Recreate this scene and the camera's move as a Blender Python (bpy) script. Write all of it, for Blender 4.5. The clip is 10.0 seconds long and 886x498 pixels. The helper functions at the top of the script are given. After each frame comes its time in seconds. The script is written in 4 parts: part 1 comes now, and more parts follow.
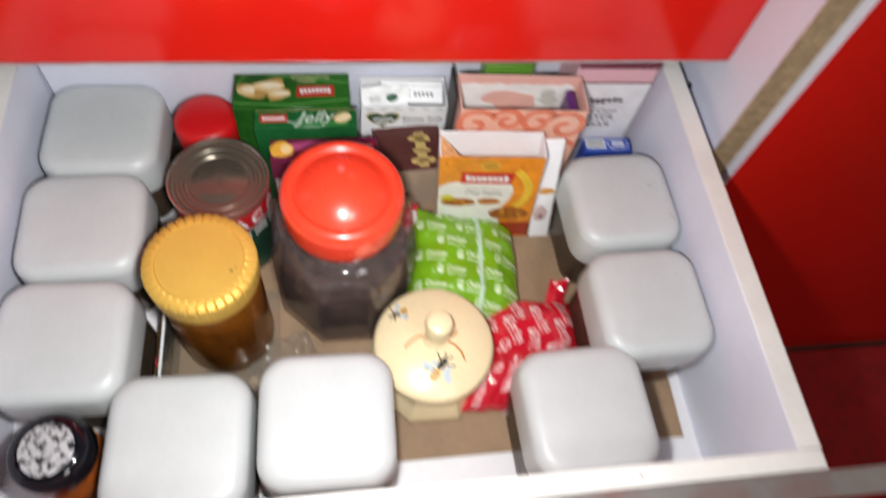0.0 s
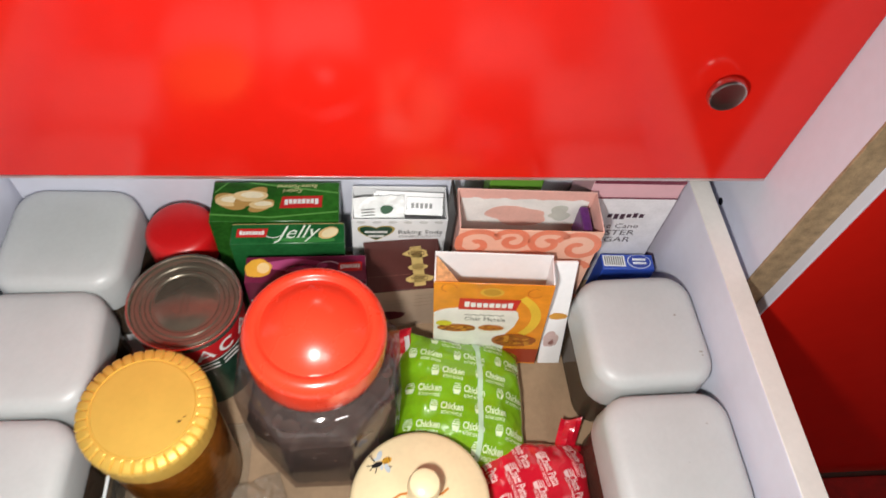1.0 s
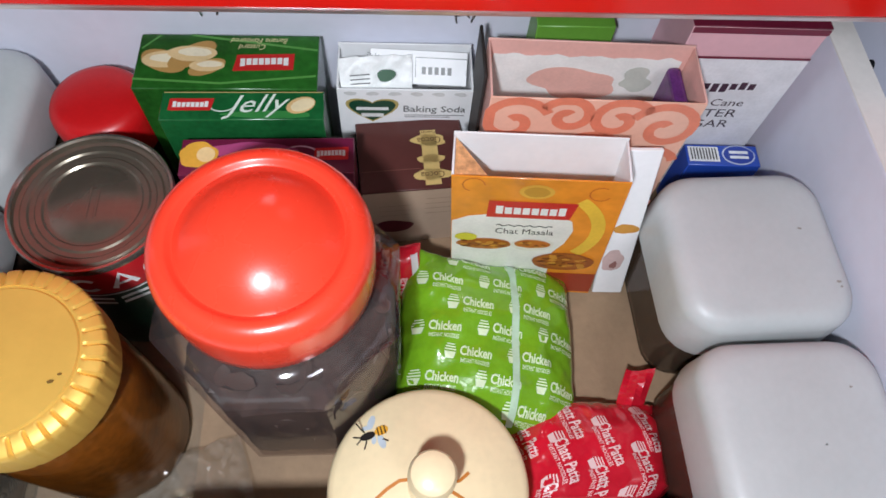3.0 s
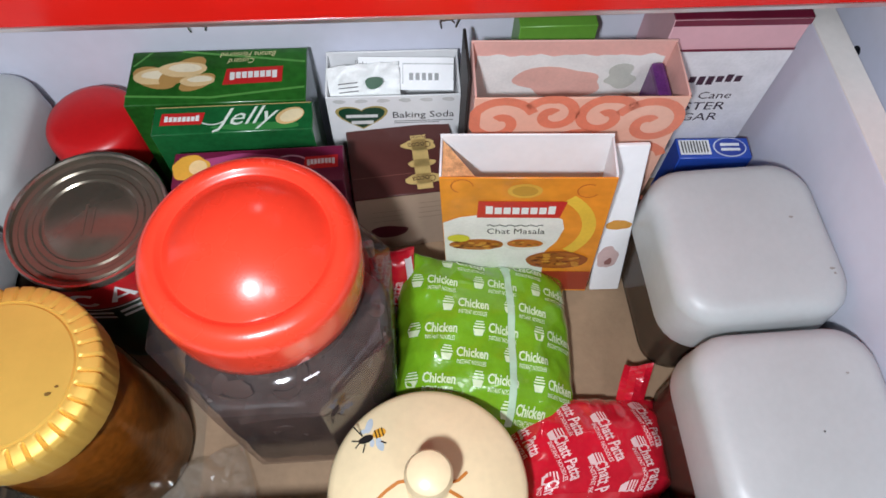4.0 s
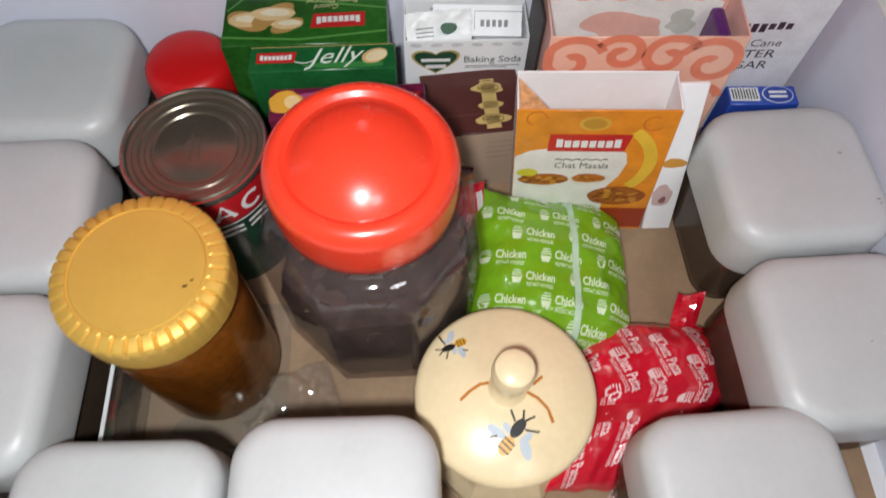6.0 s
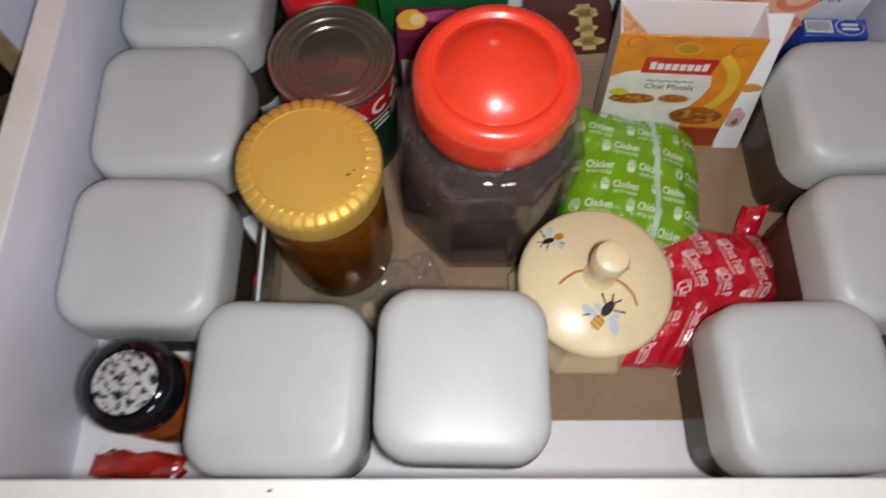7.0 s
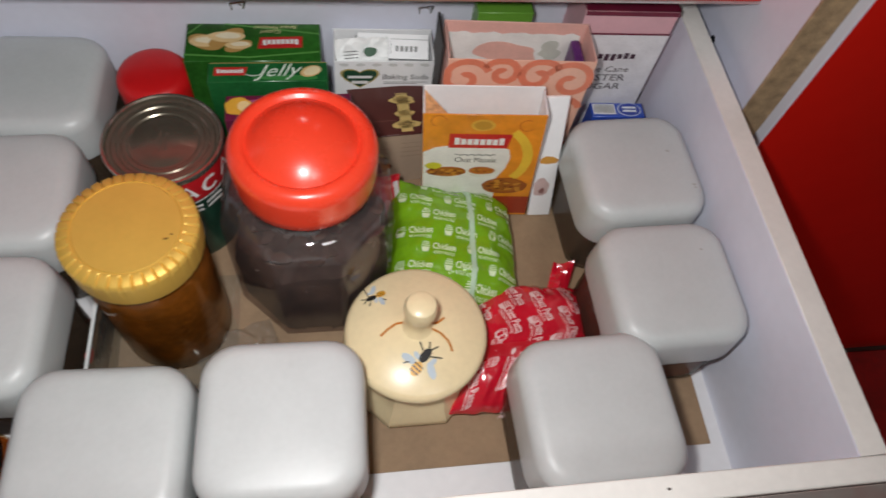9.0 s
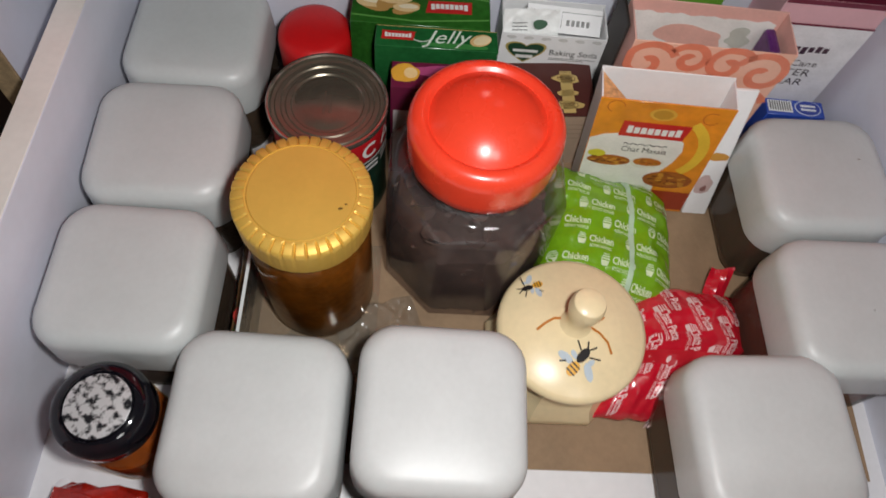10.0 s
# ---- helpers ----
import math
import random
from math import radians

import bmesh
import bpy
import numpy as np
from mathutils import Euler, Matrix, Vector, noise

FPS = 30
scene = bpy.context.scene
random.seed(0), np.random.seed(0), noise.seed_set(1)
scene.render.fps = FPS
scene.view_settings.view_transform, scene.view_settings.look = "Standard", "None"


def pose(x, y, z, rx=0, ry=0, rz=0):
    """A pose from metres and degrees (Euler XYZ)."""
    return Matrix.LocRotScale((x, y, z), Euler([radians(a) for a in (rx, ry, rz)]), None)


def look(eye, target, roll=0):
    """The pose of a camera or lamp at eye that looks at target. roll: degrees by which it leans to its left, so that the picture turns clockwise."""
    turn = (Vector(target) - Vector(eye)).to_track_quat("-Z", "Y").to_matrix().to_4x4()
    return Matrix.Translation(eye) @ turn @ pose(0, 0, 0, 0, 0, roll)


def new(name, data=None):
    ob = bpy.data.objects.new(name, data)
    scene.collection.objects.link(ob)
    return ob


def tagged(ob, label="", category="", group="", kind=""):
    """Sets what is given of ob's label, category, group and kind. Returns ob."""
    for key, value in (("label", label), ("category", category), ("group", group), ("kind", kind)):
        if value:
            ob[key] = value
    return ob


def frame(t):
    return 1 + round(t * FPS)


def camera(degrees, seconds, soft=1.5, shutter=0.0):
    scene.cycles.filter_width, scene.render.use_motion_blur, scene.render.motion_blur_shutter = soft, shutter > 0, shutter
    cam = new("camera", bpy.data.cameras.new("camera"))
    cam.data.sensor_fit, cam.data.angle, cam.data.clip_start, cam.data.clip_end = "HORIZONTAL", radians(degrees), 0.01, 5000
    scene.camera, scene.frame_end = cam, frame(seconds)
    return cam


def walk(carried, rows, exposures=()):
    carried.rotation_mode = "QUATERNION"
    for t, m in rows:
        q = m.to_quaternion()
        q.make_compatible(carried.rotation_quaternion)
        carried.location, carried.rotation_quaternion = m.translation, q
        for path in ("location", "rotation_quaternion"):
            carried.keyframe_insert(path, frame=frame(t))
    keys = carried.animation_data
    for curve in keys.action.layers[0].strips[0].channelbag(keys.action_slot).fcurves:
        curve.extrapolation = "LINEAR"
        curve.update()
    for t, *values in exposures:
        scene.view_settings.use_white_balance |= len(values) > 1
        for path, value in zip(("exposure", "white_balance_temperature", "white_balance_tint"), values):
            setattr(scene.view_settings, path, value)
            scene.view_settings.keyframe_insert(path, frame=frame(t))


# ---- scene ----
cam = camera(66.0, 10.0, soft=1.6, shutter=0.7)
PATH = [
    (0, (0.273, -0.074, 0.616), (0.564, 0.853, -1.132), 12.8),
    (0.5, (0.281, -0.03, 0.588), (0.487, 1.052, -1.081), 7.6),
    (1, (0.31, 0.003, 0.582), (0.529, 1.109, -1.07), 8.9),
    (1.5, (0.315, 0.034, 0.517), (0.548, 1.046, -1.192), 8.4),
    (2, (0.323, 0.06, 0.452), (0.52, 0.984, -1.311), 7.7),
    (2.5, (0.324, 0.078, 0.436), (0.484, 1.017, -1.323), 6.2),
    (3, (0.331, 0.078, 0.432), (0.47, 0.982, -1.346), 7.3),
    (4.3, (0.343, 0.07, 0.434), (0.44, 1.003, -1.333), 2.2),
    (4.5, (0.339, 0.068, 0.433), (0.432, 0.988, -1.341), 2.3),
    (5, (0.319, 0.058, 0.438), (0.379, 0.964, -1.344), 0.6),
    (5.2, (0.314, 0.053, 0.442), (0.362, 0.967, -1.337), 0.3),
    (6.3, (0.289, 0.015, 0.451), (0.367, 0.884, -1.348), 2.5),
    (6.5, (0.277, 0.005, 0.462), (0.331, 0.806, -1.37), 1.8),
    (7, (0.242, -0.012, 0.498), (0.256, 0.687, -1.376), 1.1),
    (7.5, (0.229, -0.027, 0.505), (0.205, 0.605, -1.392), -2.5),
    (8, (0.253, -0.041, 0.502), (0.333, 0.647, -1.374), 6.2),
    (8.5, (0.309, -0.044, 0.511), (0.524, 0.682, -1.34), 11.6),
    (9, (0.297, -0.061, 0.524), (0.587, 0.903, -1.204), 12.1),
    (9.5, (0.242, -0.055, 0.51), (0.378, 0.865, -1.261), 8.2),
    (10, (0.229, -0.035, 0.5), (0.345, 0.859, -1.285), 9.7),
]
walk(cam, [(t, look(eye, target, roll)) for t, eye, target, roll in PATH], exposures=[(0, 0.33, 6700, 10), (0.5, 0.12, 6900, 10), (1, 0.42, 7000, 10), (2, 0.36, 6350, 10), (2.5, 0.24, 6150, 10), (4.5, 0.22, 6150, 10), (5, 0.16, 6200, 10), (6.5, -0.08, 6680, 10), (7.5, -0.50, 6560, 10), (8.5, -0.56, 6560, 10), (9, -0.27, 6780, 10), (10, -0.28, 6850, 10)])

# ---- light ----
world = bpy.data.worlds.new("world")
scene.world = world
world.use_nodes = True
wbg = world.node_tree.nodes["Background"]
wbg.inputs["Color"].default_value = (0.80, 0.86, 1.0, 1)
wbg.inputs["Strength"].default_value = 0.012


def lamp(name, kind, energy, m, size, colour):
    data = bpy.data.lights.new(name, kind)
    data.energy, data.color = energy, colour
    if kind == "AREA":
        data.shape, data.size = "DISK", size
    else:
        data.shadow_soft_size = size
    ob = new(name, data)
    ob.matrix_world = m
    return ob


# a small torch held over the drawer, and an unseen lamp added as fill
lamp("torch_lamp", "AREA", 2.22, look((0.270, -0.020, 0.510), (0.28, 0.17, 0.05)), 0.030, (0.94, 0.97, 1.0))
lamp("overhead_fill", "AREA", 8.0, look((0.95, -1.25, 2.1), (0.7, 0.1, -0.1)), 0.5, (0.95, 0.97, 1.0))


# ---- materials ----
def nodes_of(name):
    m = bpy.data.materials.new(name)
    m.use_nodes = True
    return m, m.node_tree, m.node_tree.nodes["Principled BSDF"]


def surface(name, colour, rough=0.5, metal=0.0, vary=0.08, scale=40.0, bump=0.0, bump_scale=300.0, coat=0.0, spec=0.5):
    """A paint-like material: two scales of uneven colour, uneven gloss, fine relief."""
    m, tree, bsdf = nodes_of(name)
    nn, ll = tree.nodes, tree.links
    co = nn.new("ShaderNodeTexCoord")
    big, fine = nn.new("ShaderNodeTexNoise"), nn.new("ShaderNodeTexNoise")
    big.inputs["Scale"].default_value, fine.inputs["Scale"].default_value = scale, scale * 9
    big.inputs["Detail"].default_value = 4
    for k in (big, fine):
        ll.new(co.outputs["Object"], k.inputs["Vector"])
    add = nn.new("ShaderNodeMath")
    add.operation = "ADD"
    ll.new(big.outputs["Fac"], add.inputs[0])
    half = nn.new("ShaderNodeMath")
    half.operation = "MULTIPLY"
    half.inputs[1].default_value = 0.5
    ll.new(fine.outputs["Fac"], half.inputs[0])
    ll.new(half.outputs[0], add.inputs[1])
    ramp = nn.new("ShaderNodeValToRGB")
    ramp.color_ramp.elements[0].position, ramp.color_ramp.elements[1].position = 0.45, 1.05
    ramp.color_ramp.elements[0].color = (*[min(1, c * (1 - vary)) for c in colour], 1)
    ramp.color_ramp.elements[1].color = (*[min(1, c * (1 + vary)) for c in colour], 1)
    ll.new(add.outputs[0], ramp.inputs["Fac"])
    ll.new(ramp.outputs["Color"], bsdf.inputs["Base Color"])
    rr = nn.new("ShaderNodeMapRange")
    rr.inputs["To Min"].default_value, rr.inputs["To Max"].default_value = max(0.02, rough * 0.85), min(1, rough * 1.15)
    ll.new(big.outputs["Fac"], rr.inputs["Value"])
    ll.new(rr.outputs["Result"], bsdf.inputs["Roughness"])
    bsdf.inputs["Metallic"].default_value = metal
    bsdf.inputs["Coat Weight"].default_value = coat
    bsdf.inputs["Coat Roughness"].default_value = 0.06
    bsdf.inputs["Specular IOR Level"].default_value = spec
    if bump:
        bn, bp = nn.new("ShaderNodeTexNoise"), nn.new("ShaderNodeBump")
        bn.inputs["Scale"].default_value, bn.inputs["Detail"].default_value = bump_scale, 3
        ll.new(co.outputs["Object"], bn.inputs["Vector"])
        bp.inputs["Strength"].default_value, bp.inputs["Distance"].default_value = bump, 0.001
        ll.new(bn.outputs["Fac"], bp.inputs["Height"])
        ll.new(bp.outputs["Normal"], bsdf.inputs["Normal"])
    return m


def clear(name, tint, rough=0.04, gloss=1.45, haze=0.0, haze_colour=(0.6, 0.6, 0.6)):
    """A thin clear wall: tinted see-through with a Fresnel gloss, and some milky haze."""
    m, tree, bsdf = nodes_of(name)
    nn, ll = tree.nodes, tree.links
    out = nn["Material Output"]
    tr, gl, df = nn.new("ShaderNodeBsdfTransparent"), nn.new("ShaderNodeBsdfGlossy"), nn.new("ShaderNodeBsdfDiffuse")
    tr.inputs["Color"].default_value = (*tint, 1)
    gl.inputs["Roughness"].default_value = rough
    df.inputs["Color"].default_value = (*haze_colour, 1)
    milk = nn.new("ShaderNodeMixShader")
    milk.inputs["Fac"].default_value = haze
    ll.new(tr.outputs[0], milk.inputs[1])
    ll.new(df.outputs[0], milk.inputs[2])
    fr, mix = nn.new("ShaderNodeMapRange"), nn.new("ShaderNodeMixShader")
    lw, pw = nn.new("ShaderNodeLayerWeight"), nn.new("ShaderNodeMath")
    pw.operation = "POWER"
    pw.inputs[1].default_value = 4.0
    ll.new(lw.outputs["Facing"], pw.inputs[0])
    ll.new(pw.outputs[0], fr.inputs["Value"])
    fr.inputs["To Min"].default_value, fr.inputs["To Max"].default_value = (gloss - 1) * 0.09, 0.38
    bn, bp, co = nn.new("ShaderNodeTexNoise"), nn.new("ShaderNodeBump"), nn.new("ShaderNodeTexCoord")
    bn.inputs["Scale"].default_value = 35
    ll.new(co.outputs["Object"], bn.inputs["Vector"])
    bp.inputs["Strength"].default_value, bp.inputs["Distance"].default_value = 0.25, 0.002
    ll.new(bn.outputs["Fac"], bp.inputs["Height"])
    ll.new(bp.outputs["Normal"], gl.inputs["Normal"])
    ll.new(fr.outputs["Result"], mix.inputs["Fac"])
    ll.new(milk.outputs[0], mix.inputs[1])
    ll.new(gl.outputs[0], mix.inputs[2])
    ll.new(mix.outputs[0], out.inputs["Surface"])
    return m


MAT = {}


def ink(r, g, b):
    """A printed colour, one material per shade."""
    key = f"print_{int(r * 255):02x}{int(g * 255):02x}{int(b * 255):02x}"
    if key not in MAT:
        MAT[key] = surface(key, (r, g, b), 0.38, 0, 0.10, 60, coat=0.15)
    return MAT[key]


WHITE_BOARD = surface("white_laminate", (0.75, 0.76, 0.86), 0.42, 0, 0.04, 12, 0.05, 900)
BASE_WHITE = surface("white_drawer_base", (0.86, 0.85, 0.87), 0.38, 0, 0.05, 14, 0.05, 700)
WHITE_EDGE = surface("white_edge_band", (0.84, 0.81, 0.77), 0.35, 0, 0.06, 25, 0.06, 500)
RED_GLOSS = surface("red_gloss_acrylic", (0.72, 0.014, 0.008), 0.15, 0, 0.05, 6, spec=0.45)
RAW_BOARD = surface("raw_chipboard", (0.36, 0.25, 0.14), 0.85, 0, 0.35, 120, 0.6, 700)
CHROME = surface("polished_metal_edge", (0.80, 0.75, 0.73), 0.30, 0.85, 0.10, 9)


def stained(m, colour, scale, low, high):
    """Lays soft-edged patches of another colour over a material, as painted reflections."""
    tree = m.node_tree
    n, r, x, co = (tree.nodes.new("ShaderNode" + k) for k in ("TexNoise", "ValToRGB", "Mix", "TexCoord"))
    n.inputs["Scale"].default_value, n.inputs["Detail"].default_value = scale, 3
    r.color_ramp.elements[0].position, r.color_ramp.elements[1].position = low, high
    x.data_type = "RGBA"
    x.inputs["B"].default_value = (*colour, 1)
    base = tree.nodes["Principled BSDF"].inputs["Base Color"]
    tree.links.new(base.links[0].from_socket, x.inputs["A"])
    tree.links.new(co.outputs["Object"], n.inputs["Vector"])
    tree.links.new(n.outputs["Fac"], r.inputs["Fac"])
    tree.links.new(r.outputs["Color"], x.inputs["Factor"])
    tree.links.new(x.outputs["Result"], base)


def dented(m, scale, strength, depth):
    """Slow waves in a polished sheet, so that its reflections break up into patches."""
    tree = m.node_tree
    n, p, co = (tree.nodes.new("ShaderNode" + k) for k in ("TexNoise", "Bump", "TexCoord"))
    n.inputs["Scale"].default_value, n.inputs["Detail"].default_value = scale, 2
    p.inputs["Strength"].default_value, p.inputs["Distance"].default_value = strength, depth
    tree.links.new(co.outputs["Object"], n.inputs["Vector"])
    tree.links.new(n.outputs["Fac"], p.inputs["Height"])
    tree.links.new(p.outputs["Normal"], tree.nodes["Principled BSDF"].inputs["Normal"])


# pink patches in the metal's colour stand for reflections of the red fronts
stained(CHROME, (0.74, 0.42, 0.40), 16, 0.46, 0.66)
dented(CHROME, 15, 0.40, 0.006)
STEEL = surface("steel_knob", (0.55, 0.53, 0.52), 0.22, 1.0, 0.08, 40)
GREY_LID = surface("grey_plastic_lid", (0.53, 0.55, 0.55), 0.39, 0, 0.045, 30, 0.05, 1200, spec=0.45)
CAN_BODY = clear("smoky_clear_plastic", (0.52, 0.45, 0.39), 0.14, 1.4, 0.26, (0.19, 0.145, 0.11))
KRAFT = surface("brown_card_liner", (0.32, 0.21, 0.125), 0.75, 0, 0.16, 22, 0.2, 350)
BOX_WHITE = surface("white_carton", (0.89, 0.89, 0.90), 0.5, 0, 0.04, 30, 0.04, 500)
GOLD = surface("gold_lid_metal", (0.70, 0.435, 0.085), 0.48, 0.38, 0.05, 30, 0.05, 300)
TIN_RIM = surface("tinplate_rim", (0.52, 0.47, 0.40), 0.22, 0.9, 0.12, 40, 0.1, 250)
TIN = surface("tinplate", (0.22, 0.19, 0.145), 0.25, 0.72, 0.12, 30, 0.1, 250)
RED_LID = surface("red_plastic_lid", (0.78, 0.055, 0.024), 0.27, 0, 0.05, 30, 0.03, 700, spec=0.5, coat=0.3)
RED_CAP = surface("dark_red_plastic", (0.58, 0.008, 0.010), 0.36, 0, 0.08, 40, 0.05, 700)
JAR_CLEAR = clear("clear_jar_plastic", (0.84, 0.80, 0.79), 0.05, 2.0, 0.055, (0.46, 0.41, 0.42))
JAR_GLASS = clear("clear_glass", (0.84, 0.70, 0.52), 0.03, 1.5, 0.0)
CREAM = surface("cream_ceramic_glaze", (0.80, 0.66, 0.41), 0.30, 0, 0.07, 25, coat=0.06)
BLACK_PLASTIC = surface("black_plastic", (0.005, 0.005, 0.008), 0.08, 0, 0.2, 40)


# ---- building helpers ----
def part(name, bm, material, parent, label="", smooth=True):
    me = bpy.data.meshes.new(name)
    bmesh.ops.recalc_face_normals(bm, faces=bm.faces)
    bm.to_mesh(me)
    bm.free()
    if smooth:
        for f in me.polygons:
            f.use_smooth = True
        me.set_sharp_from_angle(angle=radians(38))
        if len(me.polygons) <= 130:      # the broad sides of a bevelled board stay flat
            most = max(f.area for f in me.polygons)
            for f in me.polygons:
                f.use_smooth = f.area < 0.04 * most
    me.materials.append(material)
    ob = new(name, me)
    ob.parent = parent
    return tagged(ob, label)


def thing(name, label, category, m=None, group="", kind=""):
    ob = new(name)
    ob.empty_display_size = 0.02
    if m is not None:
        ob.matrix_basis = m
    return tagged(ob, label, category, group, kind)


def block(x0, x1, y0, y1, z0, z1, bevel=0.0, seg=2):
    bm = bmesh.new()
    bmesh.ops.create_cube(bm, size=1, matrix=Matrix.LocRotScale(((x0 + x1) / 2, (y0 + y1) / 2, (z0 + z1) / 2), None, (x1 - x0, y1 - y0, z1 - z0)))
    if bevel:
        bmesh.ops.bevel(bm, geom=bm.edges[:], offset=bevel, segments=seg, profile=0.5, affect="EDGES")
    return bm


def stack(rings, close=True):
    """A skin over rings of equal count, with its ends closed."""
    bm = bmesh.new()
    loops = [[bm.verts.new(p) for p in ring] for ring in rings]
    n = len(loops[0])
    for a, b in zip(loops, loops[1:]):
        for i in range(n):
            bm.faces.new((a[i], a[(i + 1) % n], b[(i + 1) % n], b[i]))
    if close:
        bm.faces.new(loops[0][::-1])
        bm.faces.new(loops[-1])
    return bm


def lathe(profile, n=48, close=True):
    """A turned form from (radius, height) pairs."""
    return stack([[(r * math.cos(2 * math.pi * i / n), r * math.sin(2 * math.pi * i / n), z) for i in range(n)] for r, z in profile], close)


def rounded_ring(hx, hy, r, z, seg=6):
    pts = []
    for cx, cy, a0 in ((hx - r, hy - r, 0), (-hx + r, hy - r, 90), (-hx + r, -hy + r, 180), (hx - r, -hy + r, 270)):
        for k in range(seg + 1):
            a = radians(a0 + 90 * k / seg)
            pts.append((cx + r * math.cos(a), cy + r * math.sin(a), z))
    return pts


def polygon_ring(n, apothem, z, turn=0.0):
    rad = apothem / math.cos(math.pi / n)
    return [(rad * math.cos(turn + 2 * math.pi * i / n), rad * math.sin(turn + 2 * math.pi * i / n), z) for i in range(n)]


def flat(polys, m, lift=0.0003):
    """Thin printed shapes: 2D outlines placed by the face's pose m (u right, v up, n out)."""
    bm = bmesh.new()
    for poly in polys:
        bm.faces.new([bm.verts.new(m @ Vector((u, v, lift))) for u, v in poly])
    bmesh.ops.remove_doubles(bm, verts=bm.verts[:], dist=1e-6)
    return bm


def rect(u0, v0, u1, v1):
    return [(u0, v0), (u1, v0), (u1, v1), (u0, v1)]


def oval(cu, cv, ru, rv, n=24, turn=0.0):
    c, s = math.cos(turn), math.sin(turn)
    return [(cu + ru * math.cos(a) * c - rv * math.sin(a) * s, cv + ru * math.cos(a) * s + rv * math.sin(a) * c) for a in (2 * math.pi * i / n for i in range(n))]


def blob(cu, cv, ru, rv, seed, n=26, rough=0.25):
    rng = random.Random(seed)
    ph = [(rng.uniform(0, 6.28), rng.uniform(0.3, 1) * rough / k) for k in (2, 3, 5, 7)]
    out = []
    for i in range(n):
        a = 2 * math.pi * i / n
        w = 1 + sum(q * math.sin(k * a + p) for (p, q), k in zip(ph, (2, 3, 5, 7)))
        out.append((cu + ru * w * math.cos(a), cv + rv * w * math.sin(a)))
    return out


def band(path, width):
    """A stroke of even width along a 2D path, as quads."""
    sides = []
    for i, (a, b) in enumerate(path):
        (p, q), (r, s) = path[max(0, i - 1)], path[min(len(path) - 1, i + 1)]
        ln = math.hypot(r - p, s - q) or 1
        nx, ny = -(s - q) / ln * width / 2, (r - p) / ln * width / 2
        sides.append(((a + nx, b + ny), (a - nx, b - ny)))
    return [[a[0], a[1], b[1], b[0]] for a, b in zip(sides, sides[1:])]


def arc(cu, cv, r, a0, a1, n=14, squash=1.0):
    return [(cu + r * math.cos(radians(a0 + (a1 - a0) * i / n)), cv + squash * r * math.sin(radians(a0 + (a1 - a0) * i / n))) for i in range(n + 1)]


def prints(name, polys, m, colour, parent, label="", lift=0.0003):
    return part(name, flat(polys, m, lift), ink(*colour), parent, label, smooth=False)


def word_mesh(text, size, width=None, shear=0.0, bold=0.0):
    """The built-in font's letters as a bmesh in the plane, centred on its middle; width squeezes it to that length."""
    cu = bpy.data.curves.new("word", "FONT")
    cu.body, cu.size, cu.align_x, cu.align_y, cu.shear, cu.resolution_u, cu.offset = text, size, "CENTER", "CENTER", shear, 2, bold
    ob = bpy.data.objects.new("word", cu)
    scene.collection.objects.link(ob)
    dg = bpy.context.evaluated_depsgraph_get()
    me = bpy.data.meshes.new_from_object(ob.evaluated_get(dg))
    bm = bmesh.new()
    bm.from_mesh(me)
    bpy.data.objects.remove(ob)
    bpy.data.curves.remove(cu)
    bpy.data.meshes.remove(me)
    xs = [v.co.x for v in bm.verts]
    if xs and width:
        k, mid = width / (max(xs) - min(xs)), (max(xs) + min(xs)) / 2
        for v in bm.verts:
            v.co.x = (v.co.x - mid) * k
    return bm


def words(text, u, v, size, m, colour, parent, width=None, turn=0.0, shear=0.0, lift=0.0006, name="lettering"):
    bm = word_mesh(text, size, width, shear)
    bm.transform(m @ Matrix.Translation((u, v, lift)) @ Matrix.Rotation(radians(turn), 4, "Z"))
    return part(name, bm, ink(*colour), parent, smooth=False)


def face_front(w, d, h):
    return Matrix(((1, 0, 0, -w / 2), (0, 0, -1, -d / 2), (0, 1, 0, 0), (0, 0, 0, 1)))


def face_top(w, d, h):
    return Matrix(((1, 0, 0, -w / 2), (0, 1, 0, -d / 2), (0, 0, 1, h), (0, 0, 0, 1)))



# ---- the place ----
W, D, H = 0.592, 0.396, 0.144      # inside of the drawer
T = 0.018

fl = part("floor", block(-1.6, 1.9, -1.9, 1.4, -0.47, -0.45), surface("dark_floor_tile", (0.06, 0.035, 0.028), 0.3, 0, 0.3, 6), None)
tagged(fl, "dark brown polished floor", "floor", kind="structure")
ce = part("ceiling", block(-1.6, 1.9, -1.9, 1.4, 2.40, 2.44), surface("ceiling_paint", (0.78, 0.77, 0.74), 0.9), None)
tagged(ce, "plain white painted ceiling", "ceiling", kind="structure")
PLASTER = surface("wall_paint", (0.62, 0.58, 0.52), 0.85, 0, 0.05, 5, 0.1, 200)
for nm, b in (("wall_north", (-1.6, 1.9, 0.92, 1.0, -0.45, 2.4)), ("wall_south", (-1.6, 1.9, -1.98, -1.9, -0.45, 2.4)), ("wall_west", (-1.68, -1.6, -1.9, 1.0, -0.45, 2.4)), ("wall_east", (1.9, 1.98, -1.9, 1.0, -0.45, 2.4))):
    tagged(part(nm, block(*b), PLASTER, None), "plain painted kitchen wall", "wall", kind="structure")

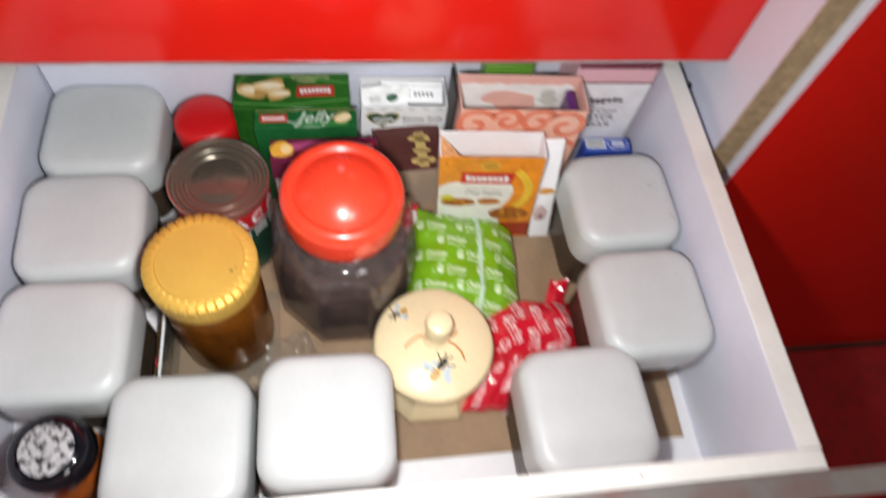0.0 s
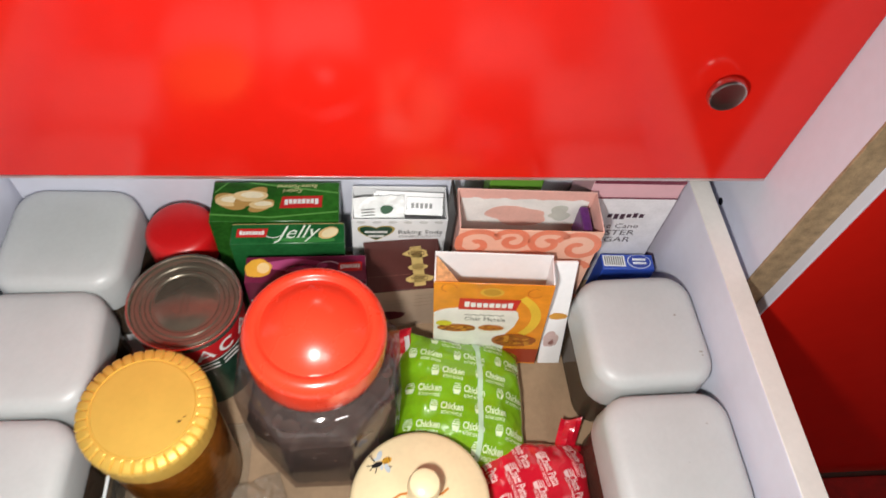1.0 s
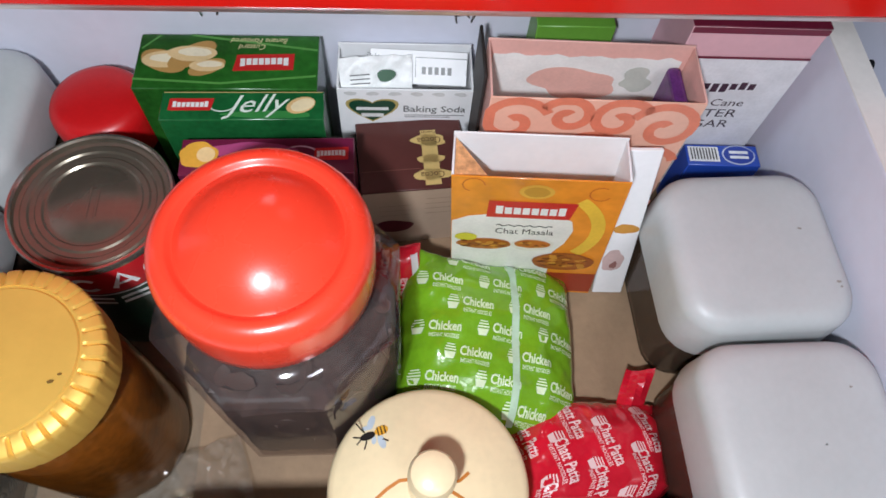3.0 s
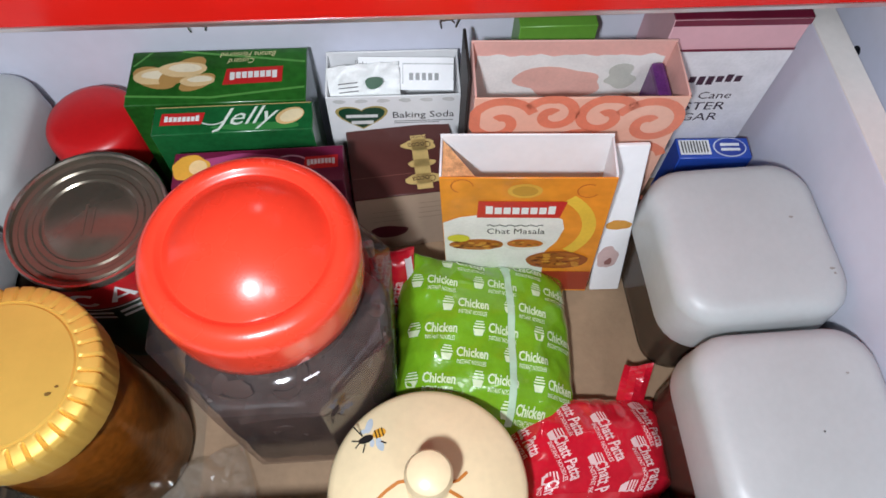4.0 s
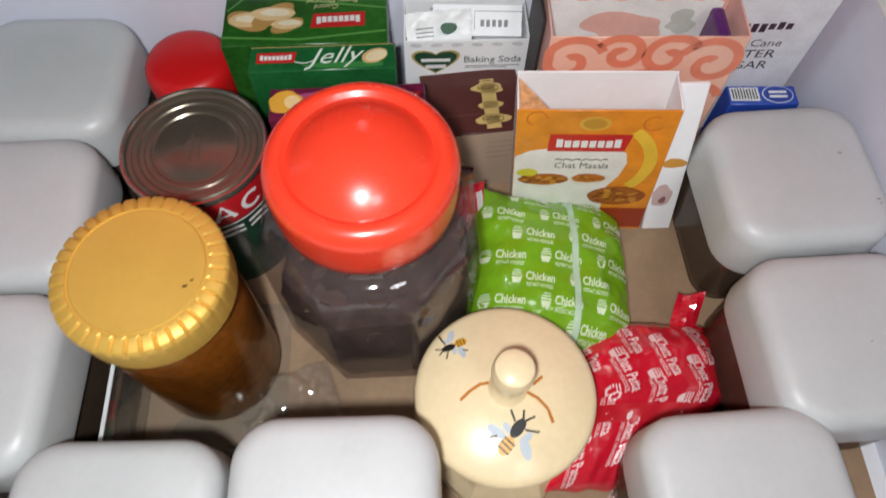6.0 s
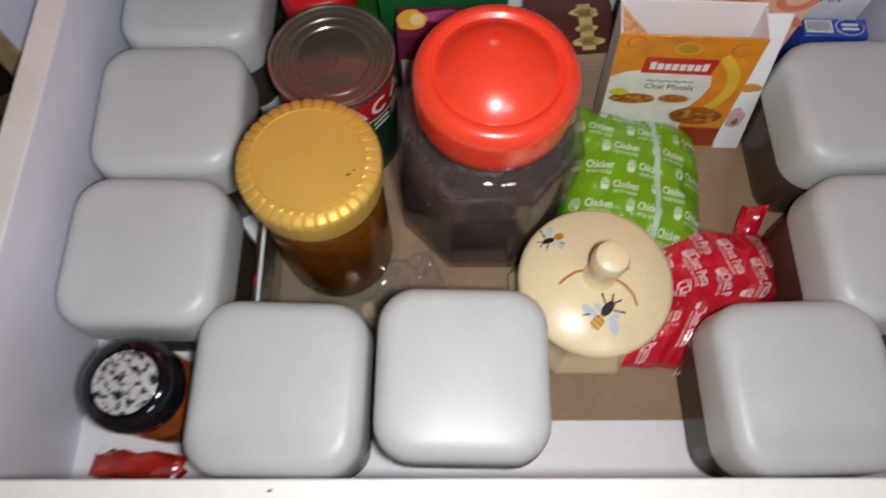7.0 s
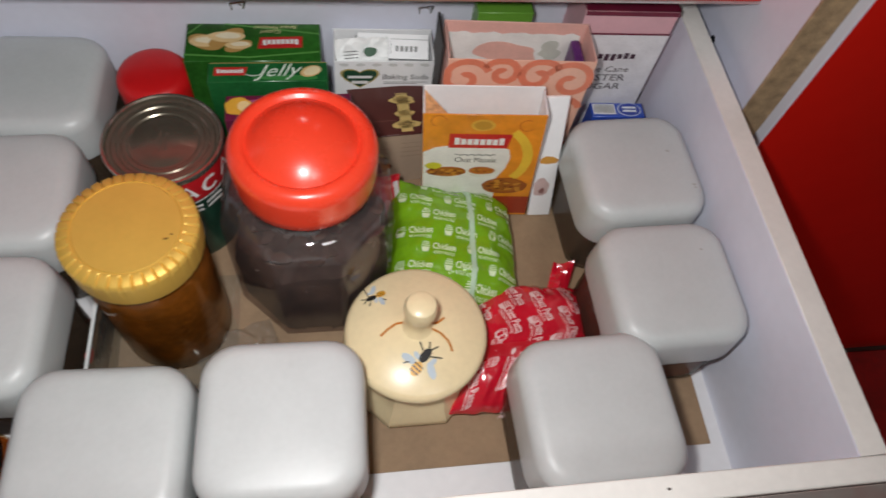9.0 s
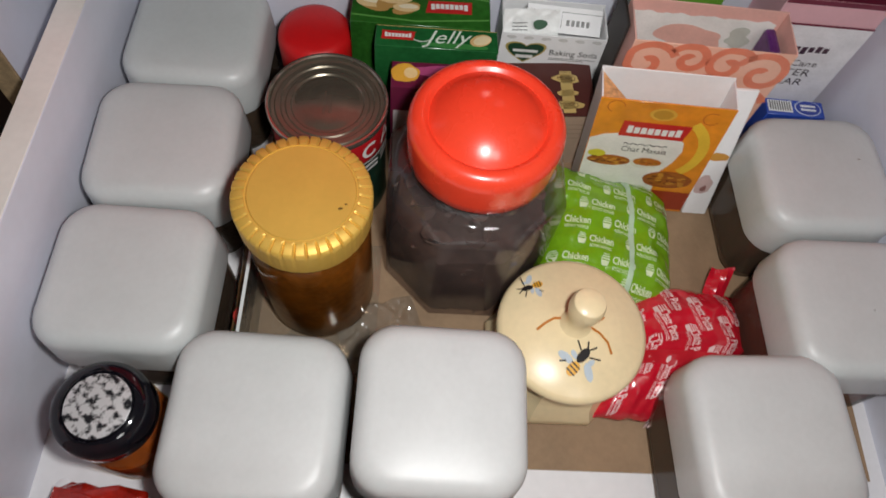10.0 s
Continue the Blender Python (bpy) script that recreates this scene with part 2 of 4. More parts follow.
# drawer
drawer = thing("drawer", "open white laminate kitchen drawer with a glossy red front", "drawer", pose(0, 0, 0))
def racked(bm, toe, lean):
    """Sets a side board out of square: toe moves its back end, lean its lower edge."""
    for v in bm.verts:
        v.co.x += toe * max(0.0, v.co.y) / D - lean * (1 - max(0.0, v.co.z) / H)
    return bm


part("base_panel", block(-0.016, W + 0.004, -0.0005, D + 0.004, -0.012, 0.0), BASE_WHITE, drawer)
for sx, toe, lean in ((-T - 0.003, 0.011, 0.010), (W, -0.005, 0.0)):
    part("side_panel", racked(block(sx, sx + T, -0.0005, D + 0.016, -0.03, H, 0.0012), toe, lean), WHITE_BOARD, drawer)
    part("edge_band", racked(block(sx, sx + T, -0.0005, D + 0.0155, H + 0.0002, H + 0.0010, 0.0003, 1), toe, 0.0), WHITE_EDGE, drawer, "warm white edge band on the rim")
part("back_panel", block(0.0085, W - 0.0055, D, D + 0.015, -0.012, H - 0.002, 0.0012), WHITE_BOARD, drawer)
part("inner_front", block(-T - 0.003, W + T, -0.0155, -0.0005, -0.03, H + 0.001, 0.0012), WHITE_EDGE, drawer, "white edge-banded inner front board")
df = part("drawer_front", block(-0.040, W + 0.085, -0.0345, -0.0160, -0.11, H - 0.004, 0.001), RED_GLOSS, drawer, "glossy red drawer front")
part("edge_strip", block(-0.040, W + 0.085, -0.0350, -0.0160, H - 0.004, H - 0.0015, 0.0008), CHROME, df, "shiny metal edge strip")

handle = part("handle", block(0.170, 0.372, -0.0640, -0.0560, 0.052, 0.060, 0.003), CHROME, drawer, "chrome bar handle")
for hx in (0.190, 0.352):
    part("handle_foot", block(hx - 0.012, hx + 0.012, -0.0580, -0.0345, 0.050, 0.062, 0.002), WHITE_EDGE, handle, "white handle foot")
for k, (sx, sy) in enumerate(((0.160, -0.006), (0.206, -0.0225), (0.318, -0.021), (0.470, -0.008))):
    prints("speck", [blob(sx, sy, 0.0012, 0.0008, k + 60, 10)], Matrix.Translation((0, 0, H + (0.0010 if sy > -0.0155 else -0.0015))), (0.05, 0.035, 0.03), drawer, lift=0.0004)

# two small bent wire clips on the back panel and a screw cap on the base
for cx, cz in ((0.221, 0.127), (0.375, 0.124)):
    clip = bmesh.new()
    for a, b, r in (((-0.006, 0.001), (-0.005, -0.005), 0.0009), ((-0.006, 0.001), (0.006, 0.003), 0.0008), ((0.006, 0.003), (0.004, -0.004), 0.0010), ((0.001, 0.002), (0.003, -0.001), 0.0007)):
        u, v = Vector((a[0], -0.0012, a[1])), Vector((b[0], -0.0012, b[1]))
        q = (v - u).to_track_quat("Z", "Y").to_matrix().to_4x4()
        bmesh.ops.create_cone(clip, cap_ends=True, segments=8, radius1=r, radius2=r * 0.7, depth=(v - u).length, matrix=Matrix.Translation((u + v) / 2) @ q)
    clip.transform(Matrix.Translation((cx, D, cz)))
    part("wire_clip", clip, STEEL, drawer, "small bent dark wire clip")
cap = lathe([(0.0048, 0.0), (0.0048, 0.0008), (0.0036, 0.0016), (0.001, 0.0018)], 20)
cap.transform(Matrix.Translation((0.0095, 0.022, 0.0)))
part("screw_cap", cap, BASE_WHITE, drawer, "white plastic screw cap")

# cabinet carcass behind and beside the drawer
def carcass_side(x0, x1, label):
    s = thing("cabinet_side", label, "cabinet side", pose(0, 0, 0), kind="structure")
    part("board", block(x0, x1, 0.2760, 0.90, -0.45, 0.41), WHITE_BOARD, s)
    part("raw_edge", block(x0 - 0.0005, x1 + 0.0005, 0.2735, 0.2760, -0.45, 0.41, 0.0006), RAW_BOARD, s, "raw unbanded chipboard edge")
    return s


right = carcass_side(0.6205, 0.6455, "white cabinet side board with a raw brown edge")
hole = lathe([(0.0034, 0), (0.0034, 0.0006), (0.0008, 0.0007)], 14)
hole.transform(pose(0.6204, 0.355, 0.129, 0, -90, 0))
part("screw_hole", hole, BLACK_PLASTIC, right, "small dark screw hole")
left = carcass_side(-0.060, -0.042, "white cabinet side board beside the drawer")
tagged(part("cabinet_back", block(-0.042, 0.6205, 0.88, 0.90, -0.45, 0.41), WHITE_BOARD, None), "white back board inside the cabinet", "cabinet back", kind="structure")

upper = thing("upper_drawer_front", "closed glossy red drawer front with two round steel knobs", "drawer front", pose(0, 0, 0))
uf = part("front_panel", block(-0.036, 0.6195, 0.3270, 0.3450, 0.1935, 0.400, 0.0008), RED_GLOSS, upper)
part("edge_strip", block(-0.036, 0.6195, 0.3268, 0.3452, 0.1905, 0.1935, 0.0006), CHROME, upper, "thin metal edge strip")
for kx in (0.541, 0.072):
    kn = lathe([(0.0045, 0), (0.0045, 0.005), (0.0115, 0.006), (0.0125, 0.0075), (0.0125, 0.0115), (0.0115, 0.013), (0.0105, 0.0127)], 40)
    kn.transform(pose(kx, 0.3270, 0.290, 90, 0, 0))
    part("knob", kn, STEEL, upper, "round brushed steel knob")

nxt = thing("cabinet_door", "tall glossy red cabinet front next to the drawer", "cabinet door", pose(0, 0, 0))
part("front_panel", block(0.6480, 1.25, 0.2640, 0.2820, -0.449, 0.400, 0.0008), RED_GLOSS, nxt)
part("edge_strip", block(0.6460, 0.6480, 0.2638, 0.2822, -0.449, 0.400, 0.0006), WHITE_BOARD, nxt, "thin pale edge band")
wt = part("worktop", block(-0.9, 1.5, 0.29, 0.92, 0.412, 0.450, 0.004), surface("worktop_stone", (0.08, 0.07, 0.07), 0.25, 0, 0.4, 80), None)
tagged(wt, "dark stone kitchen worktop over the cabinets", "worktop", kind="structure")

# floor mat and patterned floor tiles beside the drawer
mat = part("kitchen_mat", block(0.45, 1.3, -0.75, 0.255, -0.4500, -0.440, 0.004), surface("red_mat_fabric", (0.34, 0.011, 0.010), 0.9, 0, 0.3, 60, 0.6, 250), None)
tagged(mat, "red kitchen mat lying on the floor beside the cabinet", "floor mat")

# liner
ln = bmesh.new()
bmesh.ops.create_grid(ln, x_segments=24, y_segments=16, size=0.5, matrix=Matrix.LocRotScale((0.345, 0.216, 0.0018), None, (0.468, 0.346, 1)))
for v in ln.verts:
    v.co.z += 0.0010 * noise.noise(v.co * 14)
ext = bmesh.ops.extrude_face_region(ln, geom=ln.faces[:])
for v in (g for g in ext["geom"] if isinstance(g, bmesh.types.BMVert)):
    v.co.z += 0.0008
tagged(part("drawer_liner", ln, KRAFT, None), "creased brown cardboard liner sheet in the drawer", "drawer liner")


# ---- canisters ----
def canister(x, y, turn, height, content, label, half=0.0515):
    c = thing("canister", label, "canister", pose(x, y, 0.0005, 0, 0, turn), "grey-lidded canisters")
    lid_h = 0.044
    hb = height - lid_h
    b = half - 0.0035
    part("body", stack([rounded_ring(b - 0.008, b - 0.008, 0.014, 0.0), rounded_ring(b - 0.003, b - 0.003, 0.018, 0.004), rounded_ring(b, b, 0.020, 0.012), rounded_ring(b, b, 0.020, hb + 0.004)]), CAN_BODY, c, "smoky see-through plastic body")
    q = b - 0.002
    part("contents", stack([rounded_ring(q - 0.008, q - 0.008, 0.012, 0.002), rounded_ring(q, q, 0.018, 0.012), rounded_ring(q, q, 0.018, hb * 0.9), rounded_ring(q - 0.01, q - 0.01, 0.014, hb * 0.95)]), content, c)
    rings = [rounded_ring(half - 0.0025, half - 0.0025, 0.021, hb), rounded_ring(half - 0.0008, half - 0.0008, 0.0225, hb + 0.001), rounded_ring(half, half, 0.023, hb + 0.006)]
    rr = 0.012
    for k in range(7):
        a = radians(90 * k / 6)
        inset = rr * (1 - math.cos(a)) + 0.0012
        rings.append(rounded_ring(half - inset, half - inset, 0.023 - inset * 0.4, height - 0.0012 - rr + rr * math.sin(a)))
    rings.append(rounded_ring(half - 0.022, half - 0.022, 0.014, height - 0.0004))
    rings.append(rounded_ring(half - 0.036, half - 0.036, 0.008, height))
    part("lid", stack(rings), GREY_LID, c, "rounded light grey plastic lid")
    return c


LENTIL = surface("brown_spice", (0.12, 0.072, 0.036), 0.9, 0, 0.5, 250, 0.8, 500)
CHILLI = surface("red_chilli_powder", (0.33, 0.03, 0.015), 0.9, 0, 0.4, 200, 0.5, 500)
PALE = surface("pale_flour", (0.62, 0.55, 0.42), 0.9, 0, 0.15, 100, 0.3, 500)
TEXT = "square canister with a rounded grey lid and smoky body"
canister(0.063, 0.3435, -1, 0.101, LENTIL, TEXT)
canister(0.058, 0.2420, 1.5, 0.101, LENTIL, TEXT)
canister(0.056, 0.1385, -1, 0.101, LENTIL, TEXT)
canister(0.1475, 0.0532, -1.5, 0.101, LENTIL, TEXT, 0.0530)
canister(0.2562, 0.0585, -1, 0.116, PALE, "taller square canister with a rounded grey lid and pale contents")
canister(0.4620, 0.0540, 2, 0.100, LENTIL, TEXT, 0.0530)
r1 = canister(0.5365, 0.2485, 2, 0.101, LENTIL, TEXT)
r2 = canister(0.5375, 0.1425, 1, 0.101, CHILLI, "square canister with a grey lid holding red chilli powder")
for can, spots in ((r1, ((0.026, 0.008, 0.0013, 0.0008), (0.038, -0.026, 0.0016, 0.0008), (0.0385, -0.029, 0.0008, 0.0007))), (r2, ((0.004, -0.006, 0.0005, 0.0005), (0.026, 0.022, 0.0009, 0.0006)))):
    for k, (u, v, ru, rv) in enumerate(spots):
        prints("speck", [blob(u, v, ru, rv, k + 40, 10)], Matrix.Translation((0, 0, 0.1005)), (0.33, 0.31, 0.28), can, lift=0.0005)

# ---- jars and tins ----
def place(x, y, turn=0.0, z=0.003):
    return pose(x, y, z, 0, 0, turn)


def red_lid_jar(x, y):
    j = thing("storage_jar", "clear eight-sided jar with red screw lid and dark dried contents", "jar", place(x, y))
    t = math.pi / 8
    body = []
    for ap, z in ((0.050, 0.0), (0.0575, 0.006), (0.0585, 0.012), (0.0585, 0.117), (0.0578, 0.1225)):
        ring = polygon_ring(8, ap, z, t)
        fine = []
        for a, b in zip(ring, ring[1:] + ring[:1]):
            fine += [tuple(Vector(a).lerp(Vector(b), k / 4)) for k in range(4)]
        body.append(fine)
    for r, z in ((0.0562, 0.1278), (0.0535, 0.1316), (0.0495, 0.1340), (0.0455, 0.1353), (0.043, 0.141), (0.043, 0.160)):
        body.append([(r * math.cos(t + 2 * math.pi * i / 32), r * math.sin(t + 2 * math.pi * i / 32), z) for i in range(32)])
    part("body", stack(body), JAR_CLEAR, j, "clear eight-sided plastic body")
    rings = []
    for ap, z in ((0.047, 0.003), (0.0555, 0.009), (0.0565, 0.02), (0.0565, 0.045), (0.0565, 0.070), (0.052, 0.082), (0.038, 0.088), (0.018, 0.090)):
        ring = []
        base8 = polygon_ring(8, ap, z, t)
        for a, b in zip(base8, base8[1:] + base8[:1]):
            for k in range(8):
                q = Vector(a).lerp(Vector(b), k / 8)
                q *= 1 - 0.05 * abs(noise.noise(q * 45)) - 0.04 * abs(noise.noise(q * 110))
                ring.append((q.x, q.y, z + 0.010 * noise.noise(q * 60) * min(1, z / 0.04)))
        rings.append(ring)
    dried = surface("dark_dried_fruit", (0.065, 0.042, 0.034), 0.62, 0, 0.6, 45, 0.8, 140, spec=0.2)
    heap = part("contents", stack(rings), dried, j, "dark brown dried pieces")
    peel, nt, bs = nodes_of("dried_peel")
    geo, tone = nt.nodes.new("ShaderNodeNewGeometry"), nt.nodes.new("ShaderNodeValToRGB")
    tone.color_ramp.elements[0].color, tone.color_ramp.elements[1].color = (0.040, 0.025, 0.020, 1), (0.125, 0.082, 0.064, 1)
    nt.links.new(geo.outputs["Random Per Island"], tone.inputs["Fac"])
    nt.links.new(tone.outputs["Color"], bs.inputs["Base Color"])
    bs.inputs["Roughness"].default_value = 0.55
    rng = random.Random(23)
    bits = bmesh.new()
    for k in range(300):
        a, z = rng.uniform(0, 2 * math.pi), rng.uniform(0.006, 0.094)
        r = 0.0535 - 0.003 * rng.random() if z < 0.078 else rng.uniform(0.004, 0.050)
        if z >= 0.078:
            z = 0.083 + 0.010 * rng.random() + 0.008 * (1 - r / 0.05)
        lean = Matrix.Rotation(a, 4, "Z") @ Matrix.Rotation(radians(90 + rng.gauss(0, 16)) if z < 0.078 else radians(rng.gauss(0, 25)), 4, "Y") @ Matrix.Rotation(rng.uniform(0, 6.28), 4, "Z")
        m4 = Matrix.Translation((r * math.cos(a), r * math.sin(a), z)) @ lean
        la, lb, curl = rng.uniform(0.004, 0.009), rng.uniform(0.003, 0.006), rng.uniform(-0.003, 0.003)
        grid = [[[bits.verts.new(m4 @ Vector((la * u * (1 - 0.3 * v * v), lb * v * (1 - 0.35 * u * u), curl * (u * u - v * v) + t))) for v in (-1, 0, 1)] for u in (-1, 0, 1)] for t in (-0.0007, 0.0007)]
        for i in range(2):
            for q in range(2):
                for g in grid:
                    bits.faces.new((g[i][q], g[i + 1][q], g[i + 1][q + 1], g[i][q + 1]))
        rim = [(0, 0), (1, 0), (2, 0), (2, 1), (2, 2), (1, 2), (0, 2), (0, 1)]
        for (i, q), (i2, q2) in zip(rim, rim[1:] + rim[:1]):
            bits.faces.new((grid[0][i][q], grid[0][i2][q2], grid[1][i2][q2], grid[1][i][q]))
    tagged(part("dried_pieces", bits, peel, heap), kind="stuff")
    lid = [(0.0462, 0.142), (0.0470, 0.143), (0.0475, 0.150), (0.0478, 0.166)]
    for k in range(1, 8):
        a = radians(90 * k / 7)
        lid.append((0.0478 - 0.009 * (1 - math.cos(a)), 0.166 + 0.0105 * math.sin(a)))
    lid += [(0.0372, 0.1757), (0.0362, 0.1741), (0.0352, 0.1736)]
    dome = 0.050
    for k in range(1, 15):
        r = 0.0352 * (1 - k / 14.4)
        lid.append((r, 0.1736 + math.sqrt(dome ** 2 - r ** 2) - math.sqrt(dome ** 2 - 0.0352 ** 2)))
    part("lid", lathe([(q, z + 0.002) for q, z in lid], 64), RED_LID, j, "shiny red plastic screw lid")
    return j


red_lid_jar(0.2748, 0.2130)


def gold_lid_jar(x, y):
    j = thing("pickle_jar", "round glass jar of brown pickle with a fluted gold lid", "jar", place(x, y))
    part("body", lathe([(0.032, 0.0), (0.0385, 0.004), (0.0398, 0.012), (0.0398, 0.105), (0.0385, 0.115), (0.0350, 0.124), (0.0350, 0.135)], 48), JAR_GLASS, j, "clear glass body")
    rings = []
    n = 40
    for z, r in ((0.002, 0.035), (0.007, 0.0388), (0.03, 0.0394), (0.06, 0.0394), (0.09, 0.0394), (0.108, 0.0380), (0.116, 0.034), (0.118, 0.026)):
        rings.append([((r - 0.0005 * abs(noise.noise(Vector((math.cos(6.283 * i / n) * 3, math.sin(6.283 * i / n) * 3, z * 60))))) * math.cos(6.283 * i / n), r * math.sin(6.283 * i / n), z) for i in range(n)])
    part("contents", stack(rings), surface("brown_pickle", (0.20, 0.085, 0.018), 0.30, 0, 0.65, 26, 0.9, 90), j, "oily brown pickle")
    n = 216
    rings = []
    for r, z, f in ((0.0385, 0.125, 0.1), (0.0408, 0.1255, 0.2), (0.0413, 0.128, 0.2), (0.0415, 0.1420, 0.35), (0.0416, 0.1450, 0.8), (0.0412, 0.1472, 1), (0.0402, 0.1484, 1), (0.0352, 0.1495, 1), (0.0340, 0.1499, 0.5), (0.0334, 0.1500, 0), (0.0333, 0.1493, 0), (0.0322, 0.1493, 0), (0.0315, 0.1502, 0), (0.016, 0.1505, 0), (0.002, 0.1505, 0)):
        ring = []
        for i in range(n):
            a = 2 * math.pi * i / n
            g = min(1.0, 2.1 * abs(math.sin(a * 18))) - 0.75
            w = r + 0.0013 * f * g
            ring.append((w * math.cos(a), w * math.sin(a), z + (0.0011 * f * g if z > 0.146 else 0)))
        rings.append(ring)
    part("lid", stack(rings), GOLD, j, "gold metal lid with a fluted rim")
    m = Matrix.Translation((0.0235, -0.010, 0.1505))
    prints("scratch", [blob(0, 0, 0.0014, 0.0008, 2), blob(0.003, 0.003, 0.0008, 0.0006, 3)], m, (0.16, 0.09, 0.02), j)
    return j


gold_lid_jar(0.1680, 0.171)


def tin_can(x, y):
    c = thing("tin_can", "sealed food tin with ridged bare metal top and red label", "tin can", place(x, y))
    part("body", lathe([(0.041, 0.0), (0.0418, 0.002), (0.0410, 0.006), (0.0410, 0.098), (0.0412, 0.1035)], 56), surface("dark_label_paper", (0.012, 0.045, 0.028), 0.3, 0, 0.5, 40, coat=0.4), c, "dark printed label")
    part("label_band", lathe([(0.0413, 0.078), (0.0414, 0.0785), (0.0414, 0.102), (0.0413, 0.1025)], 56, False), ink(0.50, 0.012, 0.018), c, "red label band")
    part("rim", lathe([(0.0420, 0.1035), (0.0430, 0.1045), (0.0432, 0.1075), (0.0425, 0.1090), (0.0412, 0.1090), (0.0403, 0.1078)], 72, False), TIN_RIM, c, "bright rolled metal rim")
    lid = [(0.0404, 0.1030), (0.0404, 0.1076), (0.0398, 0.1050), (0.0375, 0.1046), (0.0365, 0.1056), (0.0335, 0.1056), (0.0325, 0.1046), (0.0300, 0.1046), (0.0290, 0.1055), (0.0262, 0.1055), (0.0252, 0.1046), (0.0225, 0.1046), (0.0215, 0.1052), (0.0015, 0.1052)]
    part("lid", lathe(lid, 72), TIN, c, "ridged bare metal top")
    bar = block(-0.0030, -0.0016, -0.010, 0.010, 0.1050, 0.1056, 0.0002, 1)
    part("embossed_mark", bar, TIN, c)
    part("embossed_mark", block(0.0012, 0.0028, -0.009, 0.008, 0.1050, 0.1056, 0.0002, 1), TIN, c)

    def wrapped(name, polys, colour, mid, lift):
        """Print on the curved side: u runs along the wall from the angle mid, v is the height."""
        bm = bmesh.new()
        for poly in polys:
            bm.faces.new([bm.verts.new(((0.0414 + lift) * math.cos(radians(mid) + u / 0.0414), (0.0414 + lift) * math.sin(radians(mid) + u / 0.0414), v)) for u, v in poly])
        part(name, bm, ink(*colour), c, smooth=False)

    white = (0.82, 0.80, 0.78)
    for k, mid in enumerate((-118, -92, -66, -40, -14)):
        stroke = band(arc(0, 0.090, 0.0062, 40, 320, 16), 0.0030) if k % 2 else band(((-0.006, 0.0835), (0.0, 0.0975), (0.006, 0.0835)), 0.0030) + band(((-0.004, 0.0875), (0.004, 0.0875)), 0.0022)
        wrapped("label_mark", stroke, white, mid, 0.0005)
        wrapped("label_bar", [rect(-0.0075, 0.0640 + q, 0.0075, 0.0668 + q) for q in (0.0, 0.0055)], white, mid, 0.0003)
    wrapped("label_edge", [rect(-0.004 + 0.004 * i, 0.0770, 0.0 + 0.004 * i, 0.0783) for i in range(-30, 20)], white, -66, 0.0006)
    return c


tin_can(0.170, 0.272)


def capped_jar(x, y):
    j = thing("sauce_jar", "small dark jar with a rounded red plastic cap", "jar", place(x, y))
    part("body", lathe([(0.026, 0.0), (0.029, 0.003), (0.028, 0.052), (0.025, 0.060)], 40), surface("dark_sauce_glass", (0.03, 0.01, 0.006), 0.1, 0, 0.3, 30, coat=0.5), j)
    part("cap", lathe([(0.0285, 0.058), (0.0292, 0.060), (0.0295, 0.082), (0.0288, 0.0868), (0.0265, 0.0905), (0.0220, 0.0925), (0.012, 0.0935), (0.002, 0.0938)], 48), RED_CAP, j, "rounded red plastic cap")
    return j


capped_jar(0.151, 0.354)


def slim(profile, k):
    return [(r * k, z) for r, z in profile]


